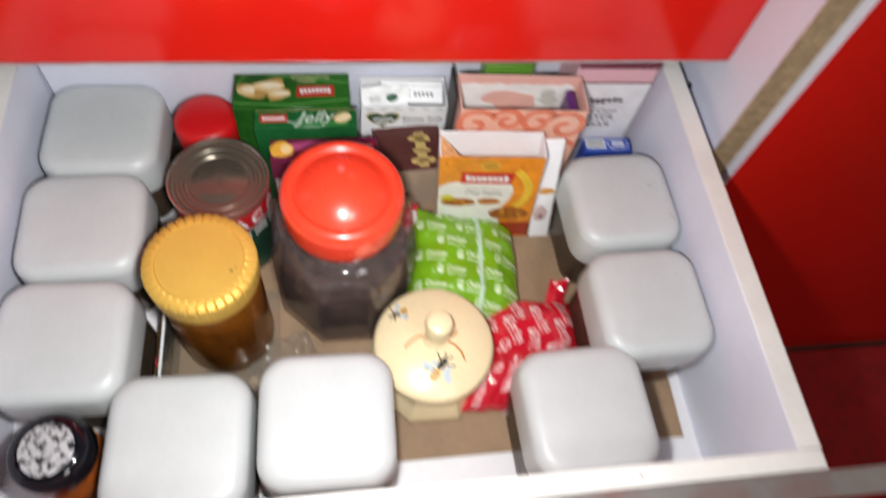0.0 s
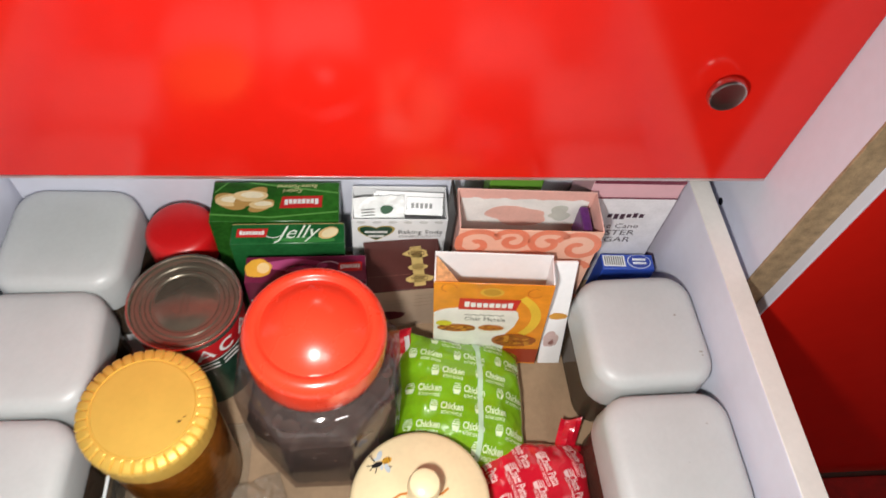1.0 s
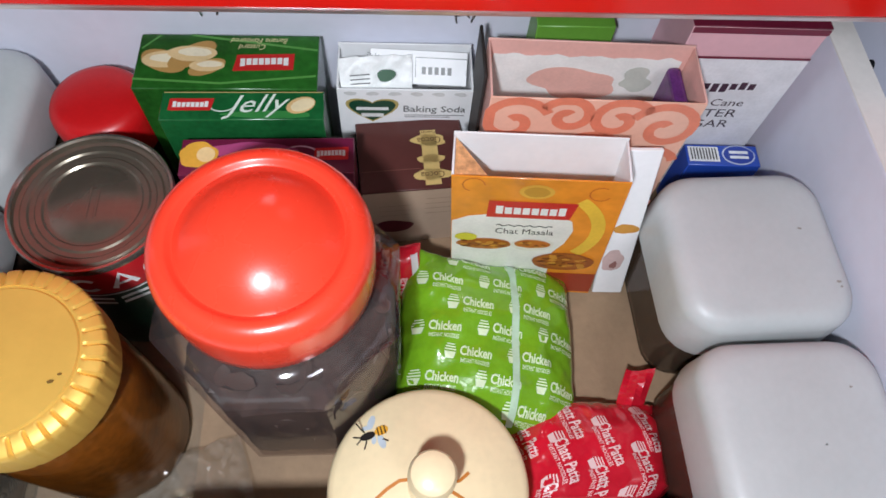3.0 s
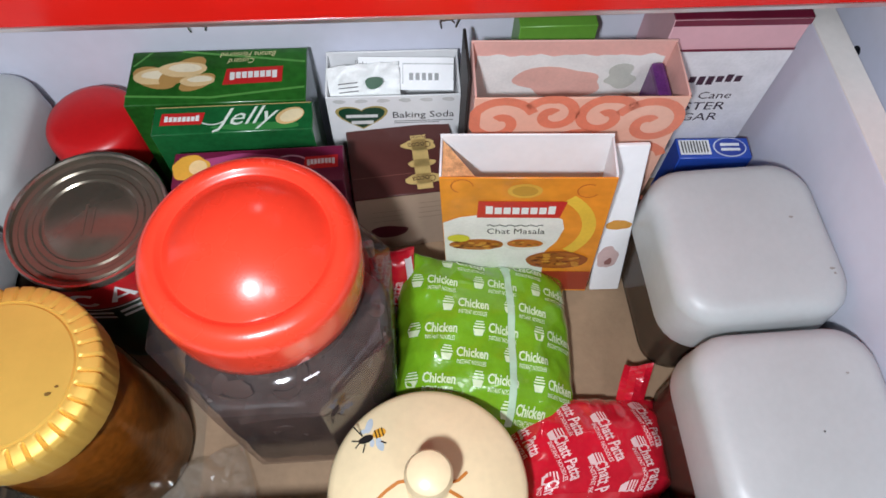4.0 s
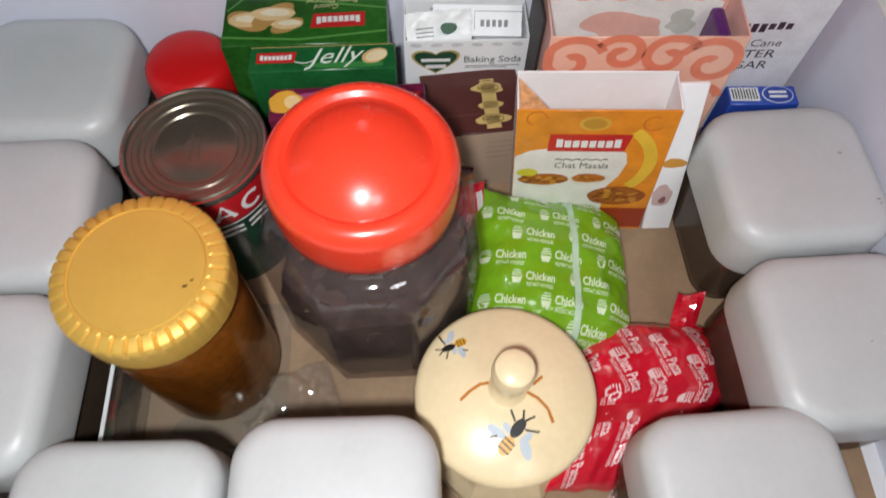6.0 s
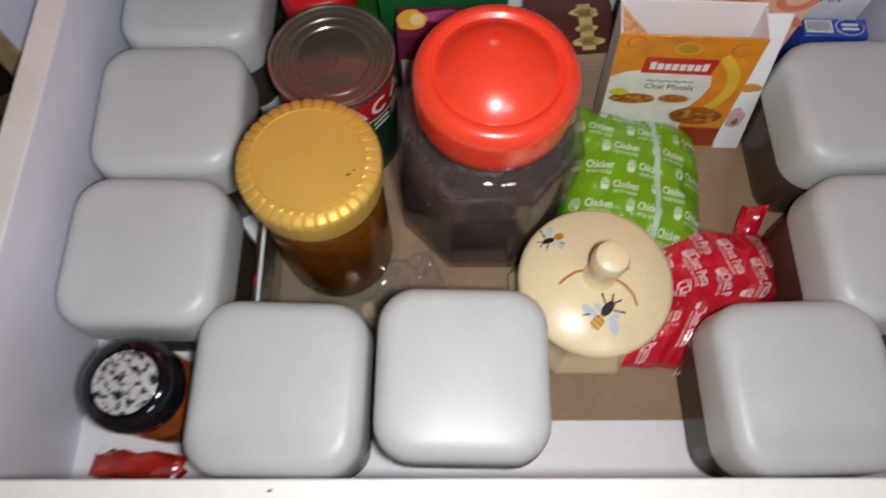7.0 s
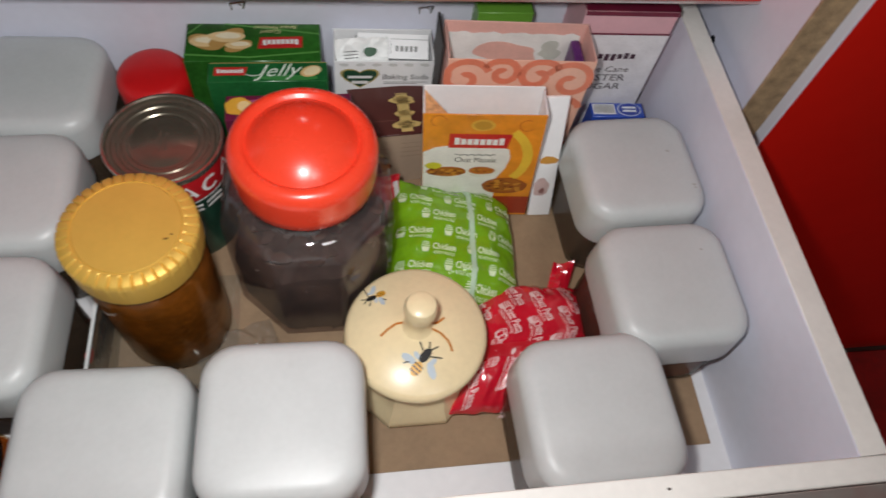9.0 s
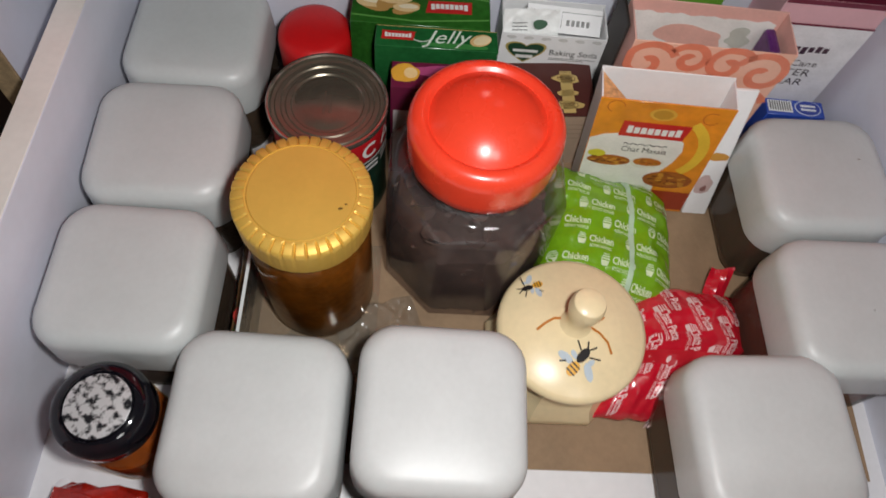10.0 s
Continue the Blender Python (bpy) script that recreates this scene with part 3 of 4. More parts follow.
def black_lid_jar(x, y):
    j = thing("spice_jar", "small clear jar with a glossy black lid and worn silver disc", "jar", place(x, y, z=0.001))
    part("body", lathe(slim([(0.026, 0.0), (0.030, 0.004), (0.0315, 0.012), (0.0315, 0.070), (0.028, 0.078)], 0.88), 40), JAR_GLASS, j)
    part("contents", lathe(slim([(0.026, 0.003), (0.0305, 0.012), (0.0305, 0.045), (0.02, 0.05)], 0.88), 32), surface("orange_spice", (0.30, 0.085, 0.015), 0.8, 0, 0.5, 120, 0.5, 300), j, "orange brown spice")
    part("lid", lathe(slim([(0.0308, 0.076), (0.0318, 0.078), (0.0320, 0.092), (0.0305, 0.0970), (0.0270, 0.1000), (0.0235, 0.1010), (0.0222, 0.0990), (0.002, 0.0990)], 0.88), 56), BLACK_PLASTIC, j, "glossy black lid")
    disc, tree, bsdf = nodes_of("worn_foil_disc")
    vo, ra, co = tree.nodes.new("ShaderNodeTexNoise"), tree.nodes.new("ShaderNodeValToRGB"), tree.nodes.new("ShaderNodeTexCoord")
    vo.inputs["Scale"].default_value, vo.inputs["Detail"].default_value = 210, 6
    tree.links.new(co.outputs["Object"], vo.inputs["Vector"])
    ra.color_ramp.interpolation = "LINEAR"
    ra.color_ramp.elements[0].color, ra.color_ramp.elements[1].color = (0.025, 0.025, 0.03, 1), (0.86, 0.86, 0.88, 1)
    ra.color_ramp.elements[0].position, ra.color_ramp.elements[1].position = 0.40, 0.52
    flake, bent = tree.nodes.new("ShaderNodeTexVoronoi"), tree.nodes.new("ShaderNodeBump")
    flake.inputs["Scale"].default_value = 330
    tree.links.new(co.outputs["Object"], flake.inputs["Vector"])
    tree.links.new(flake.outputs["Color"], bent.inputs["Height"])
    bent.inputs["Strength"].default_value, bent.inputs["Distance"].default_value = 0.7, 0.002
    tree.links.new(bent.outputs["Normal"], bsdf.inputs["Normal"])
    tree.links.new(vo.outputs["Fac"], ra.inputs["Fac"])
    tree.links.new(ra.outputs["Color"], bsdf.inputs["Base Color"])
    bsdf.inputs["Roughness"].default_value, bsdf.inputs["Metallic"].default_value = 0.3, 0.5
    part("foil_disc", lathe(slim([(0.0212, 0.0992), (0.0212, 0.0998), (0.0204, 0.1000), (0.001, 0.1000)], 0.88), 40), disc, j, "worn silver disc with dark flakes")
    return j


black_lid_jar(0.0610, 0.0540)


def honey_pot(x, y):
    p = thing("honey_pot", "cream glazed honey pot with painted lid and round knob", "honey pot", place(x, y))
    rings = []
    for ap, z in ((0.045, 0.0), (0.0515, 0.002), (0.0530, 0.006), (0.0520, 0.013), (0.0470, 0.022), (0.0440, 0.04), (0.0440, 0.056)):
        ring = []
        for a, b in zip(polygon_ring(8, ap, z, math.pi / 8), polygon_ring(8, ap, z, math.pi / 8)[1:] + polygon_ring(8, ap, z, math.pi / 8)[:1]):
            ring += [tuple(Vector(a).lerp(Vector(b), k / 3)) for k in range(3)]
        rings.append(ring)
    part("body", stack(rings), CREAM, p, "eight-sided cream body")
    prof = [(0.0465, 0.0565), (0.0502, 0.057), (0.0518, 0.059), (0.0518, 0.0615), (0.0505, 0.0640), (0.0478, 0.0655), (0.038, 0.0690), (0.028, 0.0718), (0.016, 0.0736), (0.004, 0.0742)]
    lid = part("lid", lathe(prof, 64), CREAM, p, "domed cream lid with painted motifs")
    part("knob", lathe([(0.0115, 0.0732), (0.0085, 0.0770), (0.0078, 0.083), (0.0088, 0.0900), (0.0107, 0.0955), (0.0115, 0.1010), (0.0114, 0.1060), (0.0100, 0.1100), (0.0070, 0.1118), (0.001, 0.1122)], 40), CREAM, lid, "round cream knob")

    def dome(u, v):
        r = math.hypot(u, v)
        for (r1, z1), (r0, z0) in zip(prof[5:], prof[6:]):
            if r0 <= r <= r1:
                return z0 + (z1 - z0) * (r - r0) / (r1 - r0)
        return 0.0742

    def painted(name, polys, colour, lift=0.0):
        bm = bmesh.new()
        for poly in polys:
            bm.faces.new([bm.verts.new((u, v, dome(u, v) + 0.0004 + lift)) for u, v in poly])
        part(name, bm, ink(*colour), lid, smooth=False)

    def motif(cu, cv, s, turn):
        c, q = math.cos(radians(turn)), math.sin(radians(turn))
        mv = lambda poly: [(cu + s * (u * c - v * q), cv + s * (u * q + v * c)) for u, v in poly]
        for poly in (oval(-0.95, 0.30, 0.30, 0.62, 16, 0.9), oval(0.70, -0.72, 0.30, 0.66, 16, 0.25), oval(-0.30, 0.48, 0.20, 0.36, 14, 0.5), oval(0.86, -0.10, 0.20, 0.36, 14, -0.9)):
            painted("painted_wing", [mv(poly)], (0.47, 0.54, 0.60))
        painted("painted_body", [mv(oval(-0.42, -0.52, 0.40, 0.58, 18, -0.75))], (0.72, 0.36, 0.03), 0.0002)
        painted("painted_body", [mv(k) for w in (-0.28, 0.02, 0.30) for k in band(((-0.42 + w * 0.7 - 0.28, -0.52 + w * 0.75 + 0.27), (-0.42 + w * 0.7 + 0.26, -0.52 + w * 0.75 - 0.27)), 0.11)], (0.06, 0.03, 0.01), 0.0004)
        painted("painted_thorax", [mv(oval(0.34, 0.42, 0.34, 0.66, 18, -0.75))], (0.014, 0.012, 0.012), 0.0003)
        lines = []
        for pth in (((0.7, 0.9), (0.78, 1.45)), ((0.8, 0.8), (1.4, 1.05)), ((0.2, 0.8), (0.0, 1.5)), ((0.75, 0.3), (1.6, 0.15)), ((-1.4, 0.0), (-0.9, 0.05))):
            lines += [mv(k) for k in band(pth, 0.12)]
        painted("painted_lines", lines, (0.02, 0.016, 0.014), 0.0002)

    motif(0.0005, -0.0262, 0.0092, 0)
    motif(-0.0280, 0.0270, 0.0062, 150)
    curl = band(((-0.001, 0.022), (-0.0025, 0.014), (-0.008, 0.0115), (-0.014, 0.011), (-0.020, 0.0075), (-0.0255, 0.003)), 0.0017)
    curl += band(((-0.002, 0.015), (0.003, 0.009), (0.010, 0.0062), (0.017, 0.0018), (0.022, -0.004), (0.0242, -0.0115)), 0.0017)
    curl += band(((0.004, 0.0085), (0.010, 0.0090), (0.016, 0.0100), (0.021, 0.0140)), 0.0016)
    curl = [[(u - 0.001, v - 0.0085) for u, v in poly] for poly in curl]
    painted("painted_scroll", curl, (0.50, 0.17, 0.02))
    return p


honey_pot(0.3470, 0.1270)


# clear tray under the pickle jar and a crumpled clear bag beside it
TRAY = clear("clear_tray_plastic", (0.90, 0.92, 0.92), 0.05, 1.5, 0.04, (0.7, 0.72, 0.72))
tray = thing("clear_tray", "shallow clear plastic tray holding the pickle jar", "tray", pose(0, 0, 0.0025))
x0, x1, y0, y1 = 0.1215, 0.2120, 0.1060, 0.2130
part("tray_base", block(x0, x1, y0, y1, 0.0, 0.0008), TRAY, tray)
part("tray_wall", block(x0, x0 + 0.0014, y0, y1, 0.0008, 0.058), TRAY, tray)
part("tray_wall", block(x0 + 0.0014, x1, y0, y0 + 0.0014, 0.0008, 0.040), TRAY, tray)
part("tray_rim", block(x0 - 0.0006, x0 + 0.0018, y0, y1, 0.058, 0.0595, 0.0005), surface("pale_rim", (0.62, 0.66, 0.66), 0.2), tray, "pale tray rim")
wedge = thing("spice_packet", "narrow brown printed packet wedged beside the clear tray", "packet", pose(0.1135, 0.1500, 0.0035, 0, 3, 0))
wb = block(-0.0036, 0.0036, -0.052, 0.052, 0, 0.036, 0.002, 2)
bmesh.ops.subdivide_edges(wb, edges=[e for e in wb.edges if e.calc_length() > 0.03], cuts=9, use_grid_fill=True)
for v in wb.verts:
    v.co.x += 0.0012 * noise.noise(v.co * 60)
    v.co.z += 0.0012 * noise.noise(v.co * 45 + Vector((3, 0, 0))) if v.co.z > 0.02 else 0
part("wrapper", wb, surface("brown_packet_film", (0.11, 0.062, 0.028), 0.28, 0, 0.6, 60, coat=0.3), wedge)
top = Matrix.Translation((0, 0, 0.0372))
prints("green_stripe", [blob(0.0, -0.034, 0.0030, 0.009, 3, 18)], top, (0.05, 0.12, 0.03), wedge)
prints("red_stripe", [blob(0.0, -0.016, 0.0030, 0.006, 5, 18)], top, (0.40, 0.03, 0.02), wedge)
bag = thing("clear_bag", "small crumpled clear plastic bag on the liner", "plastic bag", pose(0.2180, 0.1300, 0.0045, 0, 0, 20))
bb = bmesh.new()
bmesh.ops.create_grid(bb, x_segments=26, y_segments=26, size=0.031)
for v in bb.verts:
    q = v.co * 70
    v.co.z = 0.003 + 0.020 * abs(noise.noise(q * 0.8)) + 0.003 * noise.noise(q * 3)
bmesh.ops.triangulate(bb, faces=bb.faces[:])
part("film", bb, clear("crinkled_film", (0.95, 0.94, 0.92), 0.12, 1.7, 0.16, (0.62, 0.56, 0.50)), bag, smooth=False)

# ---- cartons ----
def carton(name, label, category, x, y, turn, w, d, h, material, lean=0.0, z=0.003):
    b = thing(name, label, category, pose(x, y, z, lean, 0, turn))
    part("carton", block(-w / 2, w / 2, -d / 2, d / 2, 0, h, 0.0006, 1), material, b)
    return b


def open_carton(name, label, category, x, y, turn, w, d, h, material, inside, back_rise=0.0, z=0.003, tilt=0.0, lean=0.0):
    """A carton without its top flaps: four thin walls and a bottom."""
    b = thing(name, label, category, pose(x, y, z + abs(math.sin(radians(tilt))) * w / 2 + abs(math.sin(radians(lean))) * d / 2, lean, tilt, turn))
    t = 0.0012
    part("front_wall", block(-w / 2, w / 2, -d / 2, -d / 2 + t, 0, h, 0.0003, 1), material, b)
    part("back_wall", block(-w / 2, w / 2, d / 2 - t, d / 2, 0, h + back_rise, 0.0003, 1), inside, b)
    part("side_wall", block(-w / 2, -w / 2 + t, -d / 2 + t, d / 2 - t, 0, h + back_rise * 0.5, 0.0003, 1), inside, b)
    part("side_wall", block(w / 2 - t, w / 2, -d / 2 + t, d / 2 - t, 0, h + back_rise * 0.5, 0.0003, 1), inside, b)
    part("bottom", block(-w / 2 + t, w / 2 - t, -d / 2 + t, d / 2 - t, 0, t), inside, b)
    return b


def logo_tag(u, v, w, h, m, parent, turn=0):
    """A red tag with a pale bar where a maker's mark stands."""
    mm = m @ Matrix.Translation((u, v, 0)) @ Matrix.Rotation(radians(turn), 4, "Z")
    k = h * 0.18
    prints("maker_tag", [[(-w / 2, -h / 2), (w / 2 - k, -h / 2), (w / 2, h / 2), (-w / 2 + k * 0.3, h / 2)]], mm, (0.55, 0.02, 0.02), parent, lift=0.0005)
    step = w * 0.80 / 8
    for k in range(8):
        u0 = -w * 0.40 + k * step
        prints("maker_bar", [rect(u0, -h * 0.24, u0 + step * 0.80, h * (0.24 if k in (0, 7) else 0.16))], mm, (0.80, 0.78, 0.76), parent, lift=0.0008)


def slices(cu, cv, s, m, parent, turn=0.0):
    """Cut fruit slices printed on a pack."""
    a = radians(turn)
    rot = lambda u, v: (cu + s * (u * math.cos(a) - v * math.sin(a)), cv + s * (u * math.sin(a) + v * math.cos(a)))
    for k, (u, v, ru, rv, tw) in enumerate(((-0.80, 0.15, 0.95, 0.52, -0.55), (0.30, 0.30, 1.05, 0.50, 0.50), (0.85, -0.42, 0.75, 0.36, 0.30))):
        c = rot(u, v)
        prints("printed_slice", [oval(*c, s * ru, s * rv, 22, a + tw)], m, (0.46, 0.26, 0.08), parent, lift=0.0004 + k * 0.0003)
        prints("printed_slice", [blob(c[0], c[1] + s * 0.07, s * ru * 0.90, s * rv * 0.82, 70 + k, 26, 0.08)], m, (0.74, 0.53, 0.27), parent, lift=0.0005 + k * 0.0003)
        prints("printed_slice", [blob(c[0] + s * 0.1, c[1] + s * 0.14, s * ru * 0.62, s * rv * 0.45, 80 + k, 24, 0.16)], m, (0.84, 0.74, 0.54), parent, lift=0.0006 + k * 0.0003)


GREEN_BOX = surface("green_printed_carton", (0.020, 0.105, 0.014), 0.25, 0, 0.6, 22, coat=0.3)
DEEP_GREEN = surface("deep_green_carton", (0.012, 0.105, 0.028), 0.25, 0, 0.35, 30, coat=0.3)
PURPLE = surface("maroon_printed_carton", (0.14, 0.012, 0.045), 0.3, 0, 0.15, 30, coat=0.3)
MAROON = surface("cocoa_brown_carton", (0.085, 0.022, 0.018), 0.4, 0, 0.1, 30, coat=0.15)
BEIGE = surface("beige_carton", (0.50, 0.36, 0.26), 0.5, 0, 0.06, 30)
PINK_IN = surface("pink_carton_inside", (0.80, 0.45, 0.39), 0.6, 0, 0.08, 50)
ORANGE = surface("orange_printed_carton", (0.80, 0.27, 0.022), 0.32, 0, 0.30, 11, coat=0.25)
PALE_PINK = surface("pale_pink_carton", (0.74, 0.42, 0.46), 0.5, 0, 0.05, 30)
BLUE = surface("blue_printed_carton", (0.02, 0.07, 0.42), 0.35, 0, 0.1, 30, coat=0.2)

# custard carton, standing on its edge with the wide narrow side up
w, d, h = 0.106, 0.042, 0.1125
b = carton("custard_box", "green printed custard carton standing against the back panel", "carton", 0.233, 0.3650, 0, w, d, h, GREEN_BOX)
m = face_top(w, d, h)
slices(0.028, 0.020, 0.0150, m, b, 8)
logo_tag(0.074, 0.020, 0.036, 0.0125, m, b, 182)
words("Banana Flavoured", 0.070, 0.0370, 0.0058, m, (0.75, 0.66, 0.35), b, 0.034, 180, 0.3)
words("Custard", 0.066, 0.0320, 0.0058, m, (0.75, 0.66, 0.35), b, 0.016, 180, 0.3)
prints("light_streak", band(((0.0, 0.007), (0.05, 0.004), (0.105, 0.010)), 0.0016) + band(((0.03, 0.041), (0.105, 0.030)), 0.0016) + band(((0.002, 0.030), (0.012, 0.041)), 0.0012), m, (0.10, 0.30, 0.06), b)
prints("streaks", band(((0.0, 0.008), (0.04, 0.005)), 0.0006), face_front(w, d, h) @ Matrix.Translation((0.02, 0.095, 0)), (0.25, 0.40, 0.1), b)

# jelly carton in front of it
w, d, h = 0.091, 0.0205, 0.116
b = carton("jelly_box", "green jelly carton standing behind a maroon carton", "carton", 0.2455, 0.3295, 0.5, w, d, h, DEEP_GREEN)
m = face_top(w, d, h)
logo_tag(0.017, 0.0105, 0.025, 0.0085, m, b)
words("Jelly", 0.053, 0.0105, 0.018, m, (0.72, 0.80, 0.70), b, 0.038, 3, 0.45)
prints("swash", band(arc(0.034, 0.010, 0.007, 150, 330, 10, 0.6), 0.0008), m, (0.72, 0.80, 0.70), b)
prints("printed_slice", [oval(0.078, 0.010, 0.0085, 0.0055, 20, 0.4)], m, (0.70, 0.46, 0.20), b, lift=0.0004)
prints("printed_slice", [oval(0.079, 0.010, 0.0070, 0.0042, 20, 0.4)], m, (0.82, 0.68, 0.42), b, lift=0.0006)
prints("pale_glow", [blob(0.060, 0.0035, 0.026, 0.0026, 5, 30, 0.15)], m, (0.04, 0.22, 0.05), b, lift=0.0003)
prints("edge_line", [rect(0.001, 0.0190, 0.09, 0.0196)], m, (0.55, 0.42, 0.15), b)

# maroon jelly carton
w, d, h = 0.095, 0.024, 0.111
b = carton("jelly_box", "maroon jelly carton standing behind the red-lidded jar", "carton", 0.261, 0.2985, 1, w, d, h, PURPLE)
m = face_top(w, d, h)
prints("printed_fruit", [blob(0.010, 0.013, 0.010, 0.009, 4)], m, (0.75, 0.40, 0.05), b, lift=0.0004)
prints("printed_fruit", [oval(0.014, 0.013, 0.005, 0.005)], m, (0.85, 0.62, 0.30), b, lift=0.0006)
prints("pink_glow", [blob(0.040, 0.0150, 0.024, 0.0060, 12, 34, 0.25)], m, (0.42, 0.07, 0.20), b, lift=0.0003)
prints("printed_swash", band(arc(0.045, 0.006, 0.014, 20, 160, 12, 0.7), 0.0012) + band(arc(0.065, 0.012, 0.010, 10, 200, 12, 0.6), 0.0010), m, (0.66, 0.45, 0.55), b)
logo_tag(0.082, 0.0125, 0.020, 0.0085, m, b, 182)
m = face_front(w, d, h)
prints("front_panel_print", [rect(0.002, 0.002, 0.093, 0.085)], m, (0.70, 0.66, 0.66), b)

# small foil sachet between the cartons
b = thing("sachet", "small silver and red sachet standing between the cartons", "sachet", pose(0.305, 0.2735, 0.003, 8, 0, 8))
s = block(-0.016, 0.016, -0.0025, 0.0025, 0, 0.078, 0.0015)
part("sachet_body", s, surface("silver_film", (0.62, 0.60, 0.66), 0.25, 0.3, 0.15, 60, 0.3, 120), b)

# baking soda carton
w, d, h = 0.083, 0.034, 0.104
b = open_carton("baking_soda_box", "open white baking soda carton with a green heart", "carton", 0.338, 0.3685, -0.5, w, d, h, BOX_WHITE, BOX_WHITE, 0.004)
m = face_front(w, d, h) @ Matrix.Translation((0, -0.009, 0))
heart = [(0.021 + 0.0165 * math.sin(t) ** 3, 0.0955 + 0.0135 * (0.81 * math.cos(t) - 0.31 * math.cos(2 * t) - 0.12 * math.cos(3 * t))) for t in (2 * math.pi * i / 32 for i in range(32))]
prints("heart_badge", [heart], m, (0.46, 0.36, 0.12), b, lift=0.0003)
inner = [(0.021 + 0.88 * (u - 0.021), 0.0955 + 0.88 * (v - 0.0955)) for u, v in heart]
prints("heart_badge", [inner], m, (0.012, 0.06, 0.03), b, lift=0.0006)
prints("maker_bar", [rect(0.0110, 0.0945, 0.0310, 0.0975), rect(0.0140, 0.0880, 0.0280, 0.0915)], m, (0.8, 0.8, 0.78), b, lift=0.0009)
words("Baking Soda", 0.0600, 0.0955, 0.0085, m, (0.03, 0.03, 0.03), b, 0.039)
prints("small_print", [rect(0.0410, 0.0890, 0.0790, 0.0897), rect(0.0410, 0.0872, 0.0700, 0.0879)], m, (0.2, 0.2, 0.2), b)
for k in range(6):
    prints("pale_motif", [blob(0.008 + 0.0135 * k, 0.1095, 0.0040, 0.0018, k + 30, 14)], m, (0.66, 0.66, 0.65), b)
flap = thing("paper_leaflet", "white printed leaflet folded inside the baking soda carton", "leaflet", pose(0.346, 0.3640, 0.098, -48, 0, -3))
part("sheet", block(-0.030, 0.030, -0.0004, 0.0004, 0, 0.020), BOX_WHITE, flap)
mf = Matrix(((1, 0, 0, -0.038), (0, 0, -1, -0.0004), (0, 1, 0, 0), (0, 0, 0, 1)))
prints("printed_text", band(((0.036, 0.004), (0.036, 0.016), (0.068, 0.016), (0.068, 0.006)), 0.0005) + [rect(0.040 + 0.004 * k, 0.006, 0.0425 + 0.004 * k, 0.0105) for k in range(5)], mf, (0.12, 0.12, 0.12), flap)
words("Baking", 0.012, 0.015, 0.0050, mf, (0.06, 0.06, 0.06), flap, 0.012, -8)
prints("green_leaf", [blob(0.022, 0.010, 0.005, 0.006, 8, 18)], mf, (0.02, 0.09, 0.04), flap)

# crumpled white pouch pushed in beside the leaflet
sac = thing("paper_pouch", "crumpled white paper pouch stuffed into the baking soda carton", "pouch", pose(0.3200, 0.3640, 0.103, -40, 0, 6))
sb = bmesh.new()
bmesh.ops.create_grid(sb, x_segments=16, y_segments=14, size=0.5)
for v in sb.verts:
    u, q = v.co.x * 0.044, v.co.y * 0.026
    k = Vector((u, q, 0.3)) * 120
    v.co = Vector((u + 0.001 * noise.noise(k), -0.003 * abs(noise.noise(k * 1.3)) - 0.0015 * noise.noise(k * 3), q + 0.0015 * noise.noise(k + Vector((4, 0, 0)))))
ex = bmesh.ops.extrude_face_region(sb, geom=sb.faces[:])
for v in (g for g in ex["geom"] if isinstance(g, bmesh.types.BMVert)):
    v.co.y += 0.0008
bmesh.ops.recalc_face_normals(sb, faces=sb.faces)
part("film", sb, surface("white_pouch_paper", (0.83, 0.84, 0.83), 0.42, 0, 0.10, 90), sac)
prints("green_leaf", [blob(0.006, 0.002, 0.0050, 0.0042, 8, 18)], Matrix(((1, 0, 0, 0), (0, 0, -1, -0.0048), (0, 1, 0, 0), (0, 0, 0, 1))), (0.02, 0.09, 0.04), sac)
prints("printed_text", [rect(-0.016, 0.003 - 0.0026 * k, -0.004, 0.0036 - 0.0026 * k) for k in range(3)], Matrix(((1, 0, 0, 0), (0, 0, -1, -0.0048), (0, 1, 0, 0), (0, 0, 0, 1))), (0.10, 0.10, 0.10), sac)

# cocoa carton
w, d, h = 0.066, 0.047, 0.067
b = carton("cocoa_box", "low brown cocoa carton with a gold scroll on top", "carton", 0.3415, 0.3265, 5, w, d, h, BEIGE)
rise = 0.007
for ob in b.children:
    for v in ob.data.vertices:
        if v.co.z > h / 2:
            v.co.z += rise * (v.co.y / d + 0.5)
fb = block(-w / 2 - 0.0006, w / 2 + 0.0006, -d / 2 - 0.0006, d / 2 + 0.0006, h, h + 0.0016, 0.0005, 1)
for v in fb.verts:
    v.co.z += rise * (v.co.y / d + 0.5)
part("flap", fb, MAROON, b, "dark brown top flap")
m = face_top(w, d, h + 0.0016) @ Matrix.Rotation(math.atan2(rise, d), 4, "X")
sc = (0.62, 0.44, 0.16)
prints("gold_scroll", [rect(0.0400, 0.002, 0.0500, 0.040), blob(0.045, 0.009, 0.0115, 0.004, 3), blob(0.045, 0.020, 0.0085, 0.003, 4), blob(0.045, 0.033, 0.0115, 0.004, 5)], m, sc, b)
words("Cocoa", 0.045, 0.033, 0.0062, m, (0.12, 0.05, 0.02), b, 0.015, 180)
words("Powder", 0.045, 0.0385, 0.0030, m, (0.12, 0.05, 0.02), b, 0.010, 180)
words("Cocoa", 0.045, 0.009, 0.0062, m, (0.12, 0.05, 0.02), b, 0.015, 180)
